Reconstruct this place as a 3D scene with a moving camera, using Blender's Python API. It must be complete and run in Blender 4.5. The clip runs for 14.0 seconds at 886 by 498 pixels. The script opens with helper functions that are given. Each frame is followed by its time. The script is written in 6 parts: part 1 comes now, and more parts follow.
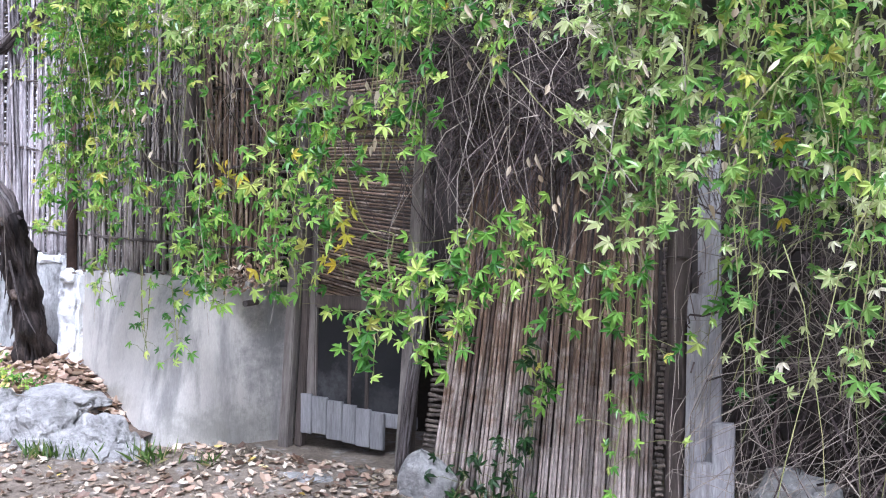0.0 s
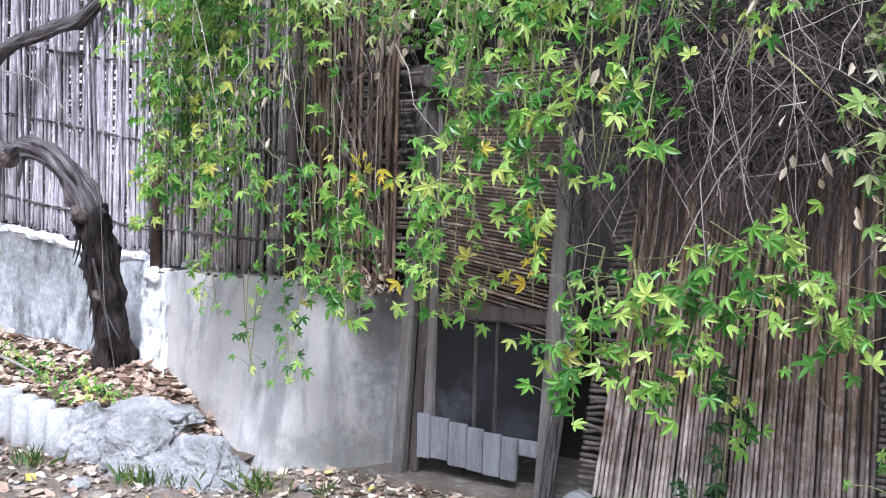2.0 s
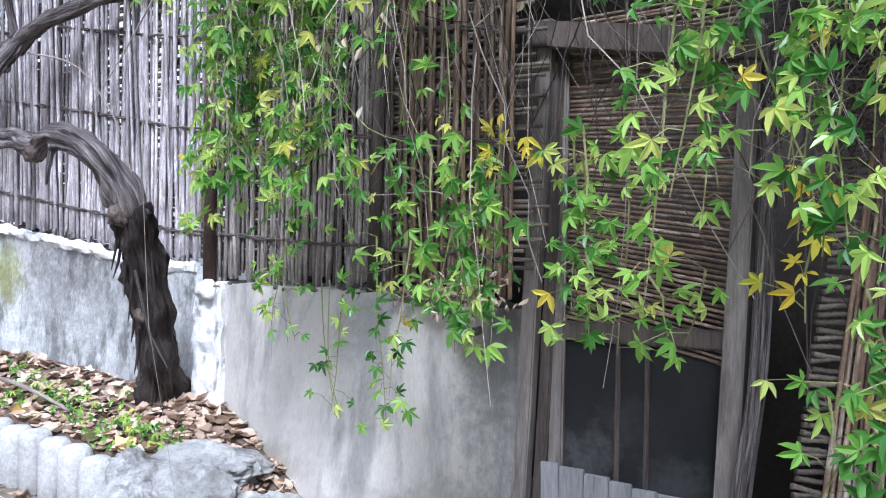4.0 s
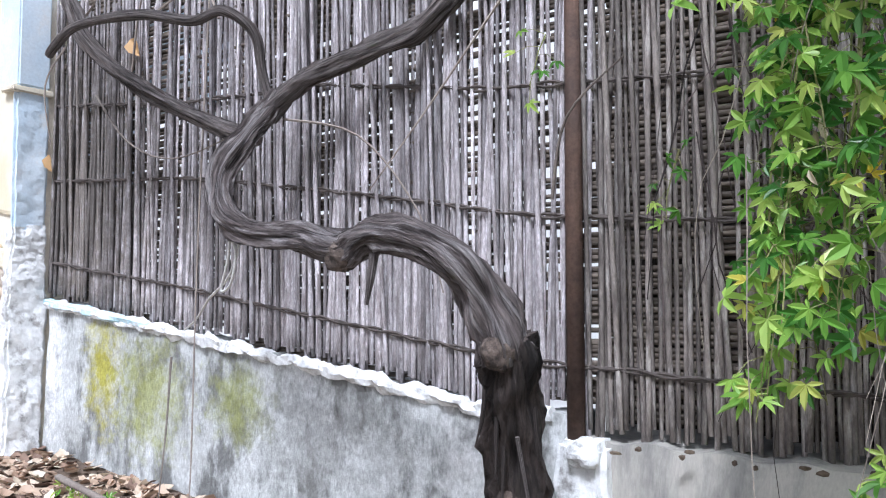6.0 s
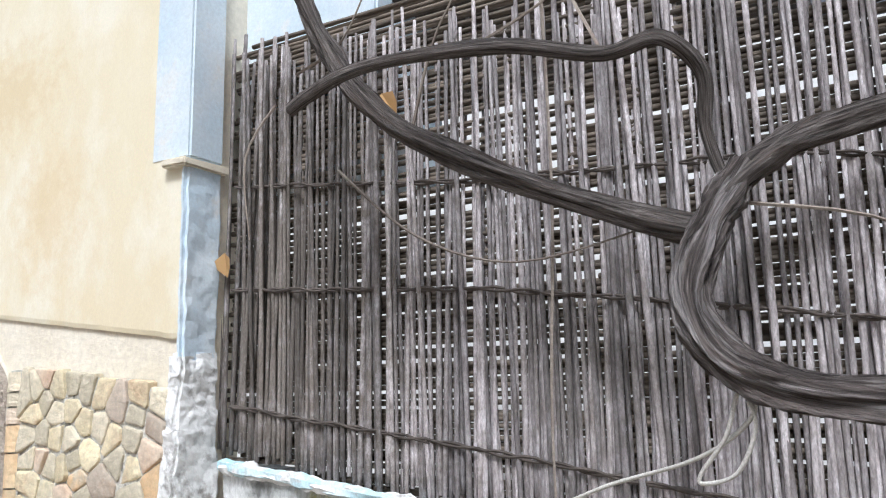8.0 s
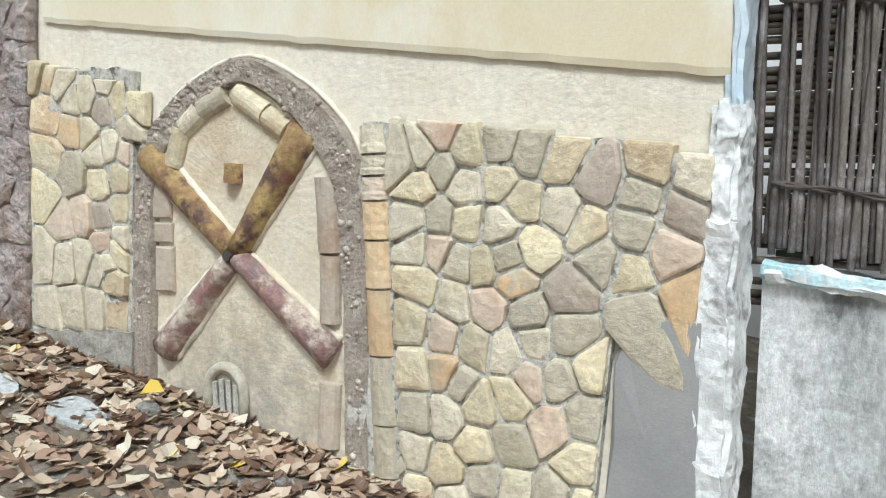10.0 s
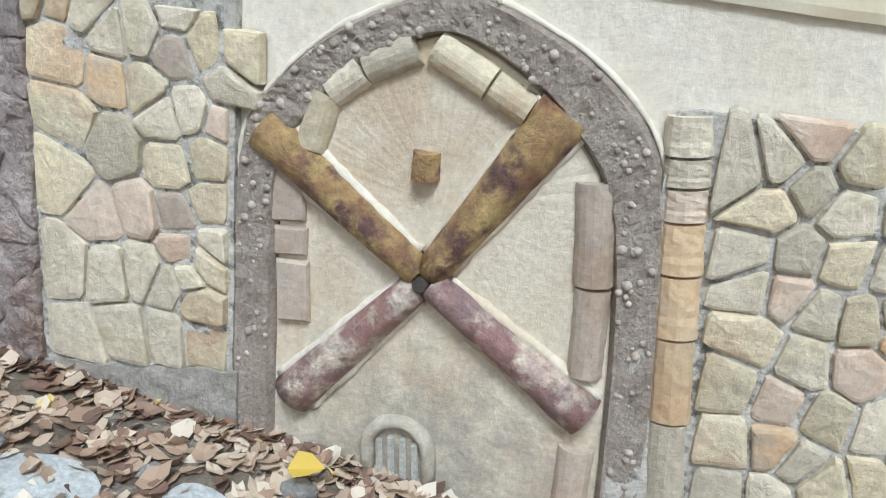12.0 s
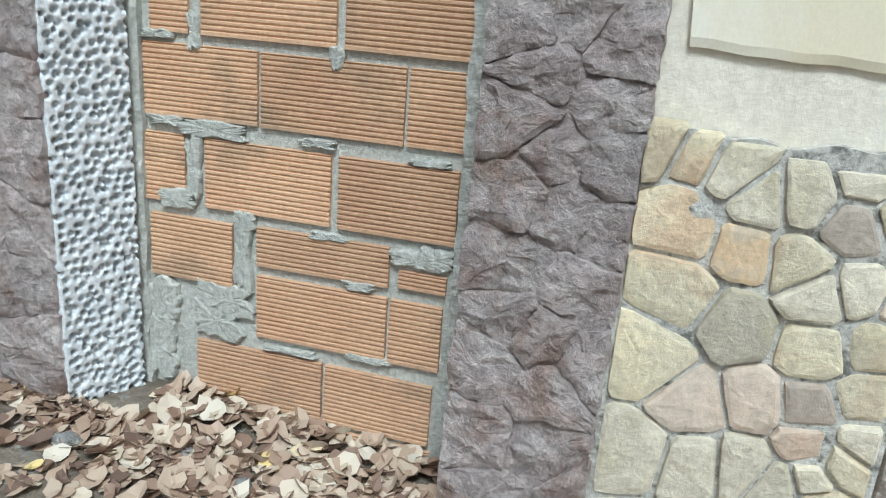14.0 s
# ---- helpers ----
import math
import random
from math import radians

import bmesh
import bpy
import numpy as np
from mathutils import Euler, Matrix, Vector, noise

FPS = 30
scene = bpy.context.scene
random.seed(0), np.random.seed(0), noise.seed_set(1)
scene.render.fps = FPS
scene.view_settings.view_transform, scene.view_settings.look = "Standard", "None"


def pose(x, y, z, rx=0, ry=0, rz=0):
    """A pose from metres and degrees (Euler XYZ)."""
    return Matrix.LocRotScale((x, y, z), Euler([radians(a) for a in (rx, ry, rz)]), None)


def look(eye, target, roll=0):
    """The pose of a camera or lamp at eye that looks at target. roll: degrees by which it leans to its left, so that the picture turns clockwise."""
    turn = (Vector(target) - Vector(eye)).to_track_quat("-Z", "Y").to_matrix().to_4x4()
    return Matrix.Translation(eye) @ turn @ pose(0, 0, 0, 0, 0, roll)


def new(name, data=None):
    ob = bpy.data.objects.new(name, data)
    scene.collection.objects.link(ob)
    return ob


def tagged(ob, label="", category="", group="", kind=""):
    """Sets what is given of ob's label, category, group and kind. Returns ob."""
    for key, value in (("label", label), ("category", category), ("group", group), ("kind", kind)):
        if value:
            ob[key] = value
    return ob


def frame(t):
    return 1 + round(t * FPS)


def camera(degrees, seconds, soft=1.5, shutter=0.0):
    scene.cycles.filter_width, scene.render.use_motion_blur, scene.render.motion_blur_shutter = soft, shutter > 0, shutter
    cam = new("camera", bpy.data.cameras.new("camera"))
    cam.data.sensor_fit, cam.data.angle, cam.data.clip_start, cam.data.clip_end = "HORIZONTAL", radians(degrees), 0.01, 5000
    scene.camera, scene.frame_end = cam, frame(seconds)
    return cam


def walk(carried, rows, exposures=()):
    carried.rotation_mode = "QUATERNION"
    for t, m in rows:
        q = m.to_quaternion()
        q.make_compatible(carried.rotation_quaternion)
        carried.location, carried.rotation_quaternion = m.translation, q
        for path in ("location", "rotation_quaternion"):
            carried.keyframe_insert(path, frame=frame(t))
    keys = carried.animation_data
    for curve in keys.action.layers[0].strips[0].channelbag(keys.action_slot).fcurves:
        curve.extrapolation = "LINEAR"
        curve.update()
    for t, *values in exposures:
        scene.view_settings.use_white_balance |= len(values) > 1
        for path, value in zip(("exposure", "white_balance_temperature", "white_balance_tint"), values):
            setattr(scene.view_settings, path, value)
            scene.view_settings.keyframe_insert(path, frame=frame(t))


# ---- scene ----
EXP = [(0, 0.55, 5350, 20), (4.3, 0.45, 5300, 14), (6, 0.15, 5550, 13), (7.5, 0.1, 5650, 13), (8.5, -0.4, 6150, 4), (9.2, -0.4, 6100, 2), (11.5, -0.5, 5600, 5), (12.5, -0.55, 5600, 5), (14, -0.5, 5500, 0)]

cam = camera(57.0, 14.0, soft=1.1)
walk(cam, [
    (0, pose(1.583, -0.871, 1.640, 89.60, -1.00, 26.38)),
    (0.5, pose(1.475, -0.824, 1.652, 89.23, -0.77, 27.03)),
    (1, pose(1.300, -0.746, 1.673, 89.50, -0.95, 27.71)),
    (1.5, pose(1.108, -0.682, 1.684, 89.26, -2.33, 28.29)),
    (2, pose(0.855, -0.651, 1.714, 88.46, -1.68, 28.09)),
    (2.2, pose(0.750, -0.610, 1.719, 87.80, -1.55, 28.40)),
    (4.3, pose(0.009, -0.029, 1.641, 90.14, -0.50, 32.27)),
    (4.5, pose(-0.128, -0.010, 1.656, 90.74, -0.20, 33.58)),
    (5, pose(-0.609, 0.054, 1.737, 92.09, 0.00, 35.81)),
    (5.5, pose(-1.082, 0.128, 1.791, 92.69, 0.30, 35.85)),
    (6, pose(-1.544, 0.253, 1.870, 93.67, 0.10, 35.81)),
    (6.5, pose(-2.050, 0.318, 1.956, 95.57, 0.30, 34.45)),
    (7, pose(-2.560, 0.355, 1.999, 97.65, 1.19, 30.63)),
    (7.5, pose(-3.043, 0.325, 2.068, 99.85, 1.38, 30.06)),
    (8, pose(-3.559, 0.321, 2.134, 99.85, 1.08, 31.39)),
    (8.5, pose(-4.067, 0.385, 2.141, 97.73, -0.69, 34.34)),
    (9, pose(-4.649, 0.371, 2.135, 92.27, -3.30, 34.02)),
    (9.2, pose(-4.894, 0.306, 2.121, 90.63, -2.20, 32.68)),
    (11.3, pose(-6.591, 0.707, 2.420, 73.29, -0.10, 25.04)),
    (11.5, pose(-6.739, 0.719, 2.451, 72.96, -0.19, 23.25)),
    (12, pose(-7.114, 0.718, 2.522, 71.24, -0.85, 16.70)),
    (12.5, pose(-7.455, 0.690, 2.574, 70.09, 0.56, 13.83)),
    (13, pose(-7.862, 0.736, 2.634, 70.75, 0.57, 14.85)),
    (13.5, pose(-8.261, 0.716, 2.701, 72.43, 0.10, 16.11)),
    (14, pose(-8.644, 0.709, 2.757, 73.29, 0.19, 16.88)),
], exposures=EXP)

# ---- world and sun ----
world = bpy.data.worlds.new("world")
scene.world = world
world.use_nodes = True
wn = world.node_tree
sky = wn.nodes.new("ShaderNodeTexSky")
sky.sky_type = 'NISHITA'
sky.sun_disc = False
sky.sun_elevation, sky.sun_rotation = radians(53), radians(158)
sky.air_density, sky.dust_density, sky.ozone_density = 0.6, 7.0, 0.3
cloud = wn.nodes.new("ShaderNodeHueSaturation")
cloud.inputs["Saturation"].default_value = 0.35
wn.links.new(sky.outputs[0], cloud.inputs["Color"])
wn.links.new(cloud.outputs[0], wn.nodes["Background"].inputs[0])
wn.nodes["Background"].inputs[1].default_value = 0.115
sun_data = bpy.data.lights.new("sun", 'SUN')
sun_data.energy, sun_data.angle, sun_data.color = 3.2, radians(12), (1.0, 0.97, 0.93)
sun = new("sun", sun_data)
sun.matrix_world = look((1.5, -6, 13.3), (-2, 2.6, 1))

rnd = random.Random(7)


# ---- materials ----
def mat(name, c1, c2, scale=4.0, rough=0.85, bump=0.4, bscale=60.0, vary=0.0, stretch=(1, 1, 1), world_space=True,
        spots=None, spot_scale=3.0, spot_amount=0.5, metal=0.0, dist=0.01, island=0.0, fine=0.35, uv=False, blots=()):
    """A surface mixed from two colours by coarse and fine noise, with a third in patches, random tint and relief."""
    m = bpy.data.materials.new(name)
    m.use_nodes = True
    nt = m.node_tree
    n, l = nt.nodes, nt.links
    bsdf = n["Principled BSDF"]
    bsdf.inputs["Roughness"].default_value = rough
    bsdf.inputs["Metallic"].default_value = metal
    info = n.new("ShaderNodeObjectInfo")
    if uv:
        src = n.new("ShaderNodeTexCoord").outputs["UV"]
    elif world_space:
        src = n.new("ShaderNodeNewGeometry").outputs["Position"]
    else:
        add = n.new("ShaderNodeVectorMath")
        add.operation = 'ADD'
        mul = n.new("ShaderNodeMath")
        mul.operation = 'MULTIPLY'
        mul.inputs[1].default_value = 37.0
        l.new(info.outputs["Random"], mul.inputs[0])
        l.new(n.new("ShaderNodeTexCoord").outputs["Object"], add.inputs[0])
        l.new(mul.outputs[0], add.inputs[1])
        src = add.outputs[0]
    mp = n.new("ShaderNodeMapping")
    mp.inputs["Scale"].default_value = stretch
    l.new(src, mp.inputs[0])

    def tex(s, detail=6.0, r=0.6):
        t = n.new("ShaderNodeTexNoise")
        t.inputs["Scale"].default_value, t.inputs["Detail"].default_value, t.inputs["Roughness"].default_value = s, detail, r
        l.new(mp.outputs[0], t.inputs["Vector"])
        return t

    def ramp(fac, a, b):
        r = n.new("ShaderNodeMapRange")
        r.inputs[1].default_value, r.inputs[2].default_value = a, b
        l.new(fac, r.inputs[0])
        return r.outputs[0]

    def mix(fac, a, b, kind='MIX'):
        x = n.new("ShaderNodeMix")
        x.data_type, x.blend_type = 'RGBA', kind
        for sock, v in ((x.inputs[0], fac), (x.inputs[6], a), (x.inputs[7], b)):
            if isinstance(v, bpy.types.NodeSocket):
                l.new(v, sock)
            elif isinstance(v, tuple):
                sock.default_value = (*v, 1) if len(v) == 3 else v
            else:
                sock.default_value = v
        return x.outputs[2]

    big, small = tex(scale), tex(bscale, 8.0, 0.7)
    col = mix(ramp(big.outputs[0], 0.35, 0.65), c1, c2)
    if spots:
        sp = tex(spot_scale, 7.0, 0.65)
        col = mix(ramp(sp.outputs[0], 1.0 - spot_amount - 0.06, 1.0 - spot_amount + 0.06), col, spots)
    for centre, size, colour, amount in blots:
        # a ragged-edged patch of another colour, such as a stain, at a place of its own
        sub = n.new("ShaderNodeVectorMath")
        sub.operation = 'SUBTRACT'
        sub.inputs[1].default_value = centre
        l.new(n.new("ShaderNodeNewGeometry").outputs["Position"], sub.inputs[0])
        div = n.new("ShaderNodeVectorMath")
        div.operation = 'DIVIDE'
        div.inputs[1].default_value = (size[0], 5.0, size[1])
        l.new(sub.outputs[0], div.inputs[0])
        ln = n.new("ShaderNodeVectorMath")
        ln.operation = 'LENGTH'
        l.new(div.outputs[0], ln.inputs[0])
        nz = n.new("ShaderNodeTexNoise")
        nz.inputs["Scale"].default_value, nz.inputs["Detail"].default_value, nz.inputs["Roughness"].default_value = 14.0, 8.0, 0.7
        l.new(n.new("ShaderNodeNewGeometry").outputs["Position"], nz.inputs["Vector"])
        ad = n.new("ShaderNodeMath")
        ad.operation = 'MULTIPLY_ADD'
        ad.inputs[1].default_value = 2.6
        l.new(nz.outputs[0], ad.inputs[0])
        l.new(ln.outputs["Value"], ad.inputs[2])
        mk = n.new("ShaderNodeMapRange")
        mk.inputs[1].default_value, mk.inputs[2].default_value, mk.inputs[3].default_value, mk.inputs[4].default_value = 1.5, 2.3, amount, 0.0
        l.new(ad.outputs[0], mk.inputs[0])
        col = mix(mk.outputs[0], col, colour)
    grey = mix(ramp(small.outputs[0], 0.3, 0.7), (1 - fine,) * 3, (1 + fine * 0.6,) * 3)
    col = mix(1.0, col, grey, 'MULTIPLY')
    if vary or island:
        hsv = n.new("ShaderNodeHueSaturation")
        mr = n.new("ShaderNodeMapRange")
        k = island or vary
        mr.inputs[3].default_value, mr.inputs[4].default_value = 1 - k, 1 + k
        l.new(n.new("ShaderNodeNewGeometry").outputs["Random Per Island"] if island else info.outputs["Random"], mr.inputs[0])
        l.new(mr.outputs[0], hsv.inputs["Value"])
        l.new(col, hsv.inputs["Color"])
        col = hsv.outputs[0]
    l.new(col, bsdf.inputs["Base Color"])
    if bump:
        bp = n.new("ShaderNodeBump")
        bp.inputs["Strength"].default_value, bp.inputs["Distance"].default_value = bump, dist
        l.new(small.outputs[0], bp.inputs["Height"])
        l.new(bp.outputs[0], bsdf.inputs["Normal"])
    return m


def leaf_mat(name, stops, through_light=0.35, rough=0.45):
    """Leaves: colour by piece from a ramp, with light passing through."""
    m = bpy.data.materials.new(name)
    m.use_nodes = True
    n, l = m.node_tree.nodes, m.node_tree.links
    bsdf = n["Principled BSDF"]
    bsdf.inputs["Roughness"].default_value = rough
    geo = n.new("ShaderNodeNewGeometry")
    r = n.new("ShaderNodeValToRGB")
    e = r.color_ramp.elements
    while len(e) < len(stops):
        e.new(0.5)
    for k, (p, c) in enumerate(stops):
        e[k].position, e[k].color = p, (*c, 1)
    l.new(geo.outputs["Random Per Island"], r.inputs[0])
    l.new(r.outputs[0], bsdf.inputs["Base Color"])
    tr = n.new("ShaderNodeBsdfTranslucent")
    l.new(r.outputs[0], tr.inputs[0])
    ms = n.new("ShaderNodeMixShader")
    ms.inputs[0].default_value = through_light
    l.new(bsdf.outputs[0], ms.inputs[1])
    l.new(tr.outputs[0], ms.inputs[2])
    l.new(ms.outputs[0], n["Material Output"].inputs[0])
    return m


M_EARTH = mat("earth", (0.19, 0.155, 0.115), (0.33, 0.28, 0.22), 5.0, 0.95, 0.9, 45, spots=(0.46, 0.44, 0.40), spot_scale=7, spot_amount=0.40, dist=0.025)
M_SOIL = mat("bed_soil", (0.11, 0.08, 0.06), (0.2, 0.15, 0.11), 6.0, 0.95, 0.8, 50, dist=0.02)
M_PLASTER = mat("old_plaster", (0.42, 0.405, 0.37), (0.52, 0.50, 0.45), 1.8, 0.9, 0.25, 90, stretch=(1.6, 1.6, 0.35), spots=(0.26, 0.255, 0.24), spot_scale=2.6, spot_amount=0.45, fine=0.15, blots=(((-1.32, 2.5, 1.15), (0.12, 0.5), (0.17, 0.17, 0.165), 0.8), ((-1.75, 2.4, 1.3), (0.2, 0.22), (0.25, 0.25, 0.24), 0.7), ((-1.5, 2.4, 0.6), (0.3, 0.16), (0.24, 0.24, 0.21), 0.7), ((-2.2, 2.4, 0.72), (0.3, 0.1), (0.27, 0.25, 0.2), 0.6)))
M_WHITEWASH = mat("peeling_whitewash", (0.66, 0.68, 0.68), (0.46, 0.48, 0.47), 3.0, 0.9, 0.6, 70, stretch=(1, 1, 0.5), spots=(0.2, 0.205, 0.2), spot_scale=5.5, spot_amount=0.46, dist=0.015, blots=(((-5.95, 2.66, 1.55), (0.16, 0.6), (0.84, 0.85, 0.85), 0.9), ((-3.1, 2.66, 1.2), (0.25, 0.4), (0.80, 0.81, 0.81), 0.7), ((-5.45, 2.66, 1.52), (0.19, 0.38), (0.42, 0.39, 0.05), 0.95), ((-5.05, 2.66, 1.42), (0.36, 0.36), (0.32, 0.34, 0.10), 0.8), ((-4.4, 2.66, 1.42), (0.25, 0.22), (0.27, 0.29, 0.08), 0.75), ((-3.9, 2.66, 1.3), (0.4, 0.35), (0.2, 0.2, 0.19), 0.6)))
M_WHITE = mat("rough_white_paint", (0.88, 0.89, 0.89), (0.80, 0.82, 0.82), 6.0, 0.85, 0.35, 30, spots=(0.36, 0.35, 0.34), spot_scale=12, spot_amount=0.40, dist=0.02, fine=0.25)
M_WHITEBACK = mat("white_limewash", (0.84, 0.85, 0.86), (0.78, 0.80, 0.81), 2.0, 0.9, 0.2, 50, fine=0.06)
M_TURQ = mat("pale_blue_paint", (0.42, 0.72, 0.82), (0.7, 0.82, 0.86), 8.0, 0.85, 0.6, 50, spots=(0.78, 0.8, 0.8), spot_scale=10, spot_amount=0.42)
M_BLUE = mat("faded_blue_paint", (0.58, 0.71, 0.82), (0.74, 0.81, 0.86), 2.5, 0.8, 0.2, 60, spots=(0.74, 0.76, 0.76), spot_scale=5, spot_amount=0.4, fine=0.12)
M_CREAM = mat("cream_render", (0.80, 0.74, 0.57), (0.76, 0.67, 0.48), 1.1, 0.85, 0.15, 140, stretch=(1, 1, 0.6), spots=(0.83, 0.79, 0.66), spot_scale=1.6, spot_amount=0.45, fine=0.06, blots=(((-6.95, 2.46, 2.95), (0.3, 0.4), (0.70, 0.56, 0.34), 0.55), ((-7.7, 2.46, 3.15), (0.35, 0.3), (0.68, 0.54, 0.32), 0.6), ((-7.3, 2.46, 3.6), (0.5, 0.3), (0.68, 0.55, 0.33), 0.6)))
M_BAND = mat("pale_rough_render", (0.86, 0.81, 0.70), (0.78, 0.72, 0.59), 3.0, 0.9, 0.45, 34, fine=0.16, dist=0.014, blots=(((-7.7, 2.48, 1.2), (0.65, 0.42), (0.34, 0.32, 0.26), 0.85), ((-7.5, 2.48, 1.75), (0.3, 0.4), (0.62, 0.52, 0.37), 0.7)))
M_RELIEF = mat("tan_relief_plaster", (0.74, 0.66, 0.51), (0.82, 0.76, 0.63), 4.0, 0.9, 0.6, 60, fine=0.16, dist=0.01, spots=(0.66, 0.55, 0.40), spot_scale=2.5, spot_amount=0.42, blots=(((-7.7, 2.48, 1.25), (0.6, 0.4), (0.40, 0.37, 0.31), 0.85),))
M_MORTAR = mat("grey_mortar", (0.54, 0.55, 0.50), (0.64, 0.64, 0.58), 8.0, 0.95, 0.9, 60, dist=0.012)
M_GROUT = mat("speckled_grout", (0.58, 0.565, 0.51), (0.74, 0.72, 0.66), 12.0, 0.95, 0.8, 70, spots=(0.22, 0.215, 0.19), spot_scale=22, spot_amount=0.42, dist=0.012)
M_PLINTH = mat("grey_cement_plinth", (0.36, 0.345, 0.31), (0.47, 0.45, 0.40), 6.0, 0.95, 0.8, 60, spots=(0.27, 0.26, 0.235), spot_scale=9, spot_amount=0.4, dist=0.012)
M_TAUPE = mat("taupe_fired_clay", (0.50, 0.42, 0.35), (0.56, 0.49, 0.40), 7.0, 0.8, 0.5, 50, vary=0.1, spots=(0.47, 0.36, 0.27), spot_scale=6, spot_amount=0.42, fine=0.22)
M_PINK = mat("pinkish_stone", (0.75, 0.61, 0.48), (0.70, 0.60, 0.48), 6.0, 0.75, 0.5, 45, vary=0.1, spots=(0.60, 0.44, 0.32), spot_scale=4, spot_amount=0.42, fine=0.2)
M_BROKEN = mat("pale_broken_concrete", (0.62, 0.66, 0.67), (0.50, 0.53, 0.54), 5.0, 0.9, 0.7, 50, spots=(0.33, 0.33, 0.32), spot_scale=8, spot_amount=0.38, dist=0.012)
M_CEMENT = mat("smooth_cement", (0.31, 0.31, 0.31), (0.38, 0.38, 0.37), 4.0, 0.8, 0.2, 120, fine=0.1)
M_STONE = mat("yellow_stone", (0.78, 0.68, 0.46), (0.71, 0.64, 0.47), 5.0, 0.75, 0.6, 45, vary=0.18, spots=(0.62, 0.47, 0.31), spot_scale=3, spot_amount=0.42, fine=0.25, dist=0.015)
M_STONE2 = mat("pale_stone", (0.75, 0.68, 0.53), (0.66, 0.60, 0.47), 7.0, 0.75, 0.6, 45, vary=0.2, spots=(0.60, 0.54, 0.38), spot_scale=4, spot_amount=0.42, fine=0.25, dist=0.015)
M_TILE = mat("orange_stone", (0.72, 0.50, 0.29), (0.70, 0.56, 0.37), 6.0, 0.75, 0.4, 50, vary=0.15, spots=(0.56, 0.50, 0.40), spot_scale=5, spot_amount=0.43, fine=0.2)
M_PURPLE = mat("purple_rock", (0.49, 0.405, 0.385), (0.64, 0.575, 0.545), 7.0, 0.95, 1.0, 30, vary=0.16, spots=(0.40, 0.29, 0.24), spot_scale=5, spot_amount=0.42, dist=0.035, fine=0.45)
M_GRAVEL = mat("brown_pebbledash", (0.45, 0.385, 0.325), (0.55, 0.485, 0.41), 10.0, 0.95, 1.0, 80, dist=0.015)
M_PEBBLES = mat("border_pebble", (0.42, 0.36, 0.31), (0.56, 0.50, 0.43), 30.0, 0.85, 0.3, 90, island=0.3)
M_RUST = mat("painted_clay", (0.66, 0.50, 0.21), (0.27, 0.125, 0.075), 7.0, 0.55, 0.9, 30, spots=(0.17, 0.095, 0.08), spot_scale=11, spot_amount=0.44, fine=0.45, dist=0.02)
M_PLUM = mat("plum_clay", (0.43, 0.24, 0.21), (0.30, 0.215, 0.215), 7.0, 0.55, 0.9, 30, spots=(0.74, 0.65, 0.54), spot_scale=9, spot_amount=0.46, fine=0.45, dist=0.02)
M_BRICK = mat("hollow_clay_brick", (0.65, 0.43, 0.27), (0.59, 0.36, 0.22), 3.0, 0.85, 0.4, 70, vary=0.14, spots=(0.46, 0.31, 0.20), spot_scale=4, spot_amount=0.42, fine=0.18)
M_PEBBLE = mat("pocked_white_plaster", (0.84, 0.87, 0.88), (0.72, 0.76, 0.78), 9.0, 0.85, 0.5, 60)
# The blots darken the canes near the house corner and round x -4.5.
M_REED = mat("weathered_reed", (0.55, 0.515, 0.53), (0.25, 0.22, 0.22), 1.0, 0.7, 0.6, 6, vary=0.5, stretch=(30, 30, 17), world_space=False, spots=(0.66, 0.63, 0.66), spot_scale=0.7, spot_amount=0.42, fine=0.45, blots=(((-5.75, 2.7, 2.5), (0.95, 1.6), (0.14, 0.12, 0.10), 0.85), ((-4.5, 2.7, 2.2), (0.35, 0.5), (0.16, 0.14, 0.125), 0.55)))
M_REEDB = mat("brown_reed", (0.24, 0.16, 0.105), (0.11, 0.07, 0.05), 1.0, 0.6, 0.5, 6, vary=0.6, stretch=(30, 30, 12), world_space=False, spots=(0.42, 0.34, 0.27), spot_scale=0.7, spot_amount=0.42, fine=0.45, blots=(((0.4, 2.5, 0.45), (1.3, 0.75), (0.56, 0.50, 0.46), 0.75),))
# Darker copy of the grey reed; its colour holds the creeper's shade.
M_REEDSHADED = mat("shaded_reed", (0.30, 0.265, 0.24), (0.13, 0.11, 0.10), 1.0, 0.65, 0.5, 6, vary=0.5, stretch=(30, 30, 14), world_space=False, spots=(0.44, 0.41, 0.385), spot_scale=0.7, spot_amount=0.42, fine=0.45)
M_REEDBACK = mat("cross_reed", (0.22, 0.185, 0.15), (0.10, 0.08, 0.065), 1.2, 0.75, 0.4, 6, vary=0.4, stretch=(30, 30, 4), world_space=False)
M_WIRE = mat("dark_twist", (0.06, 0.05, 0.045), (0.12, 0.10, 0.09), 12.0, 0.8, 0.6, 90)
M_RUSTPOLE = mat("rusty_iron", (0.075, 0.048, 0.038), (0.13, 0.078, 0.055), 7.0, 0.75, 0.5, 60, metal=0.3)
M_BARK = mat("stringy_bark", (0.04, 0.027, 0.024), (0.47, 0.40, 0.385), 1.0, 0.8, 1.0, 3.0, stretch=(19, 3.5, 1), uv=True, spots=(0.70, 0.65, 0.65), spot_scale=0.8, spot_amount=0.44, dist=0.1, fine=0.75)
M_BURL = mat("knotted_bark", (0.05, 0.037, 0.03), (0.27, 0.21, 0.175), 30.0, 0.85, 1.0, 70, dist=0.02, fine=0.6)
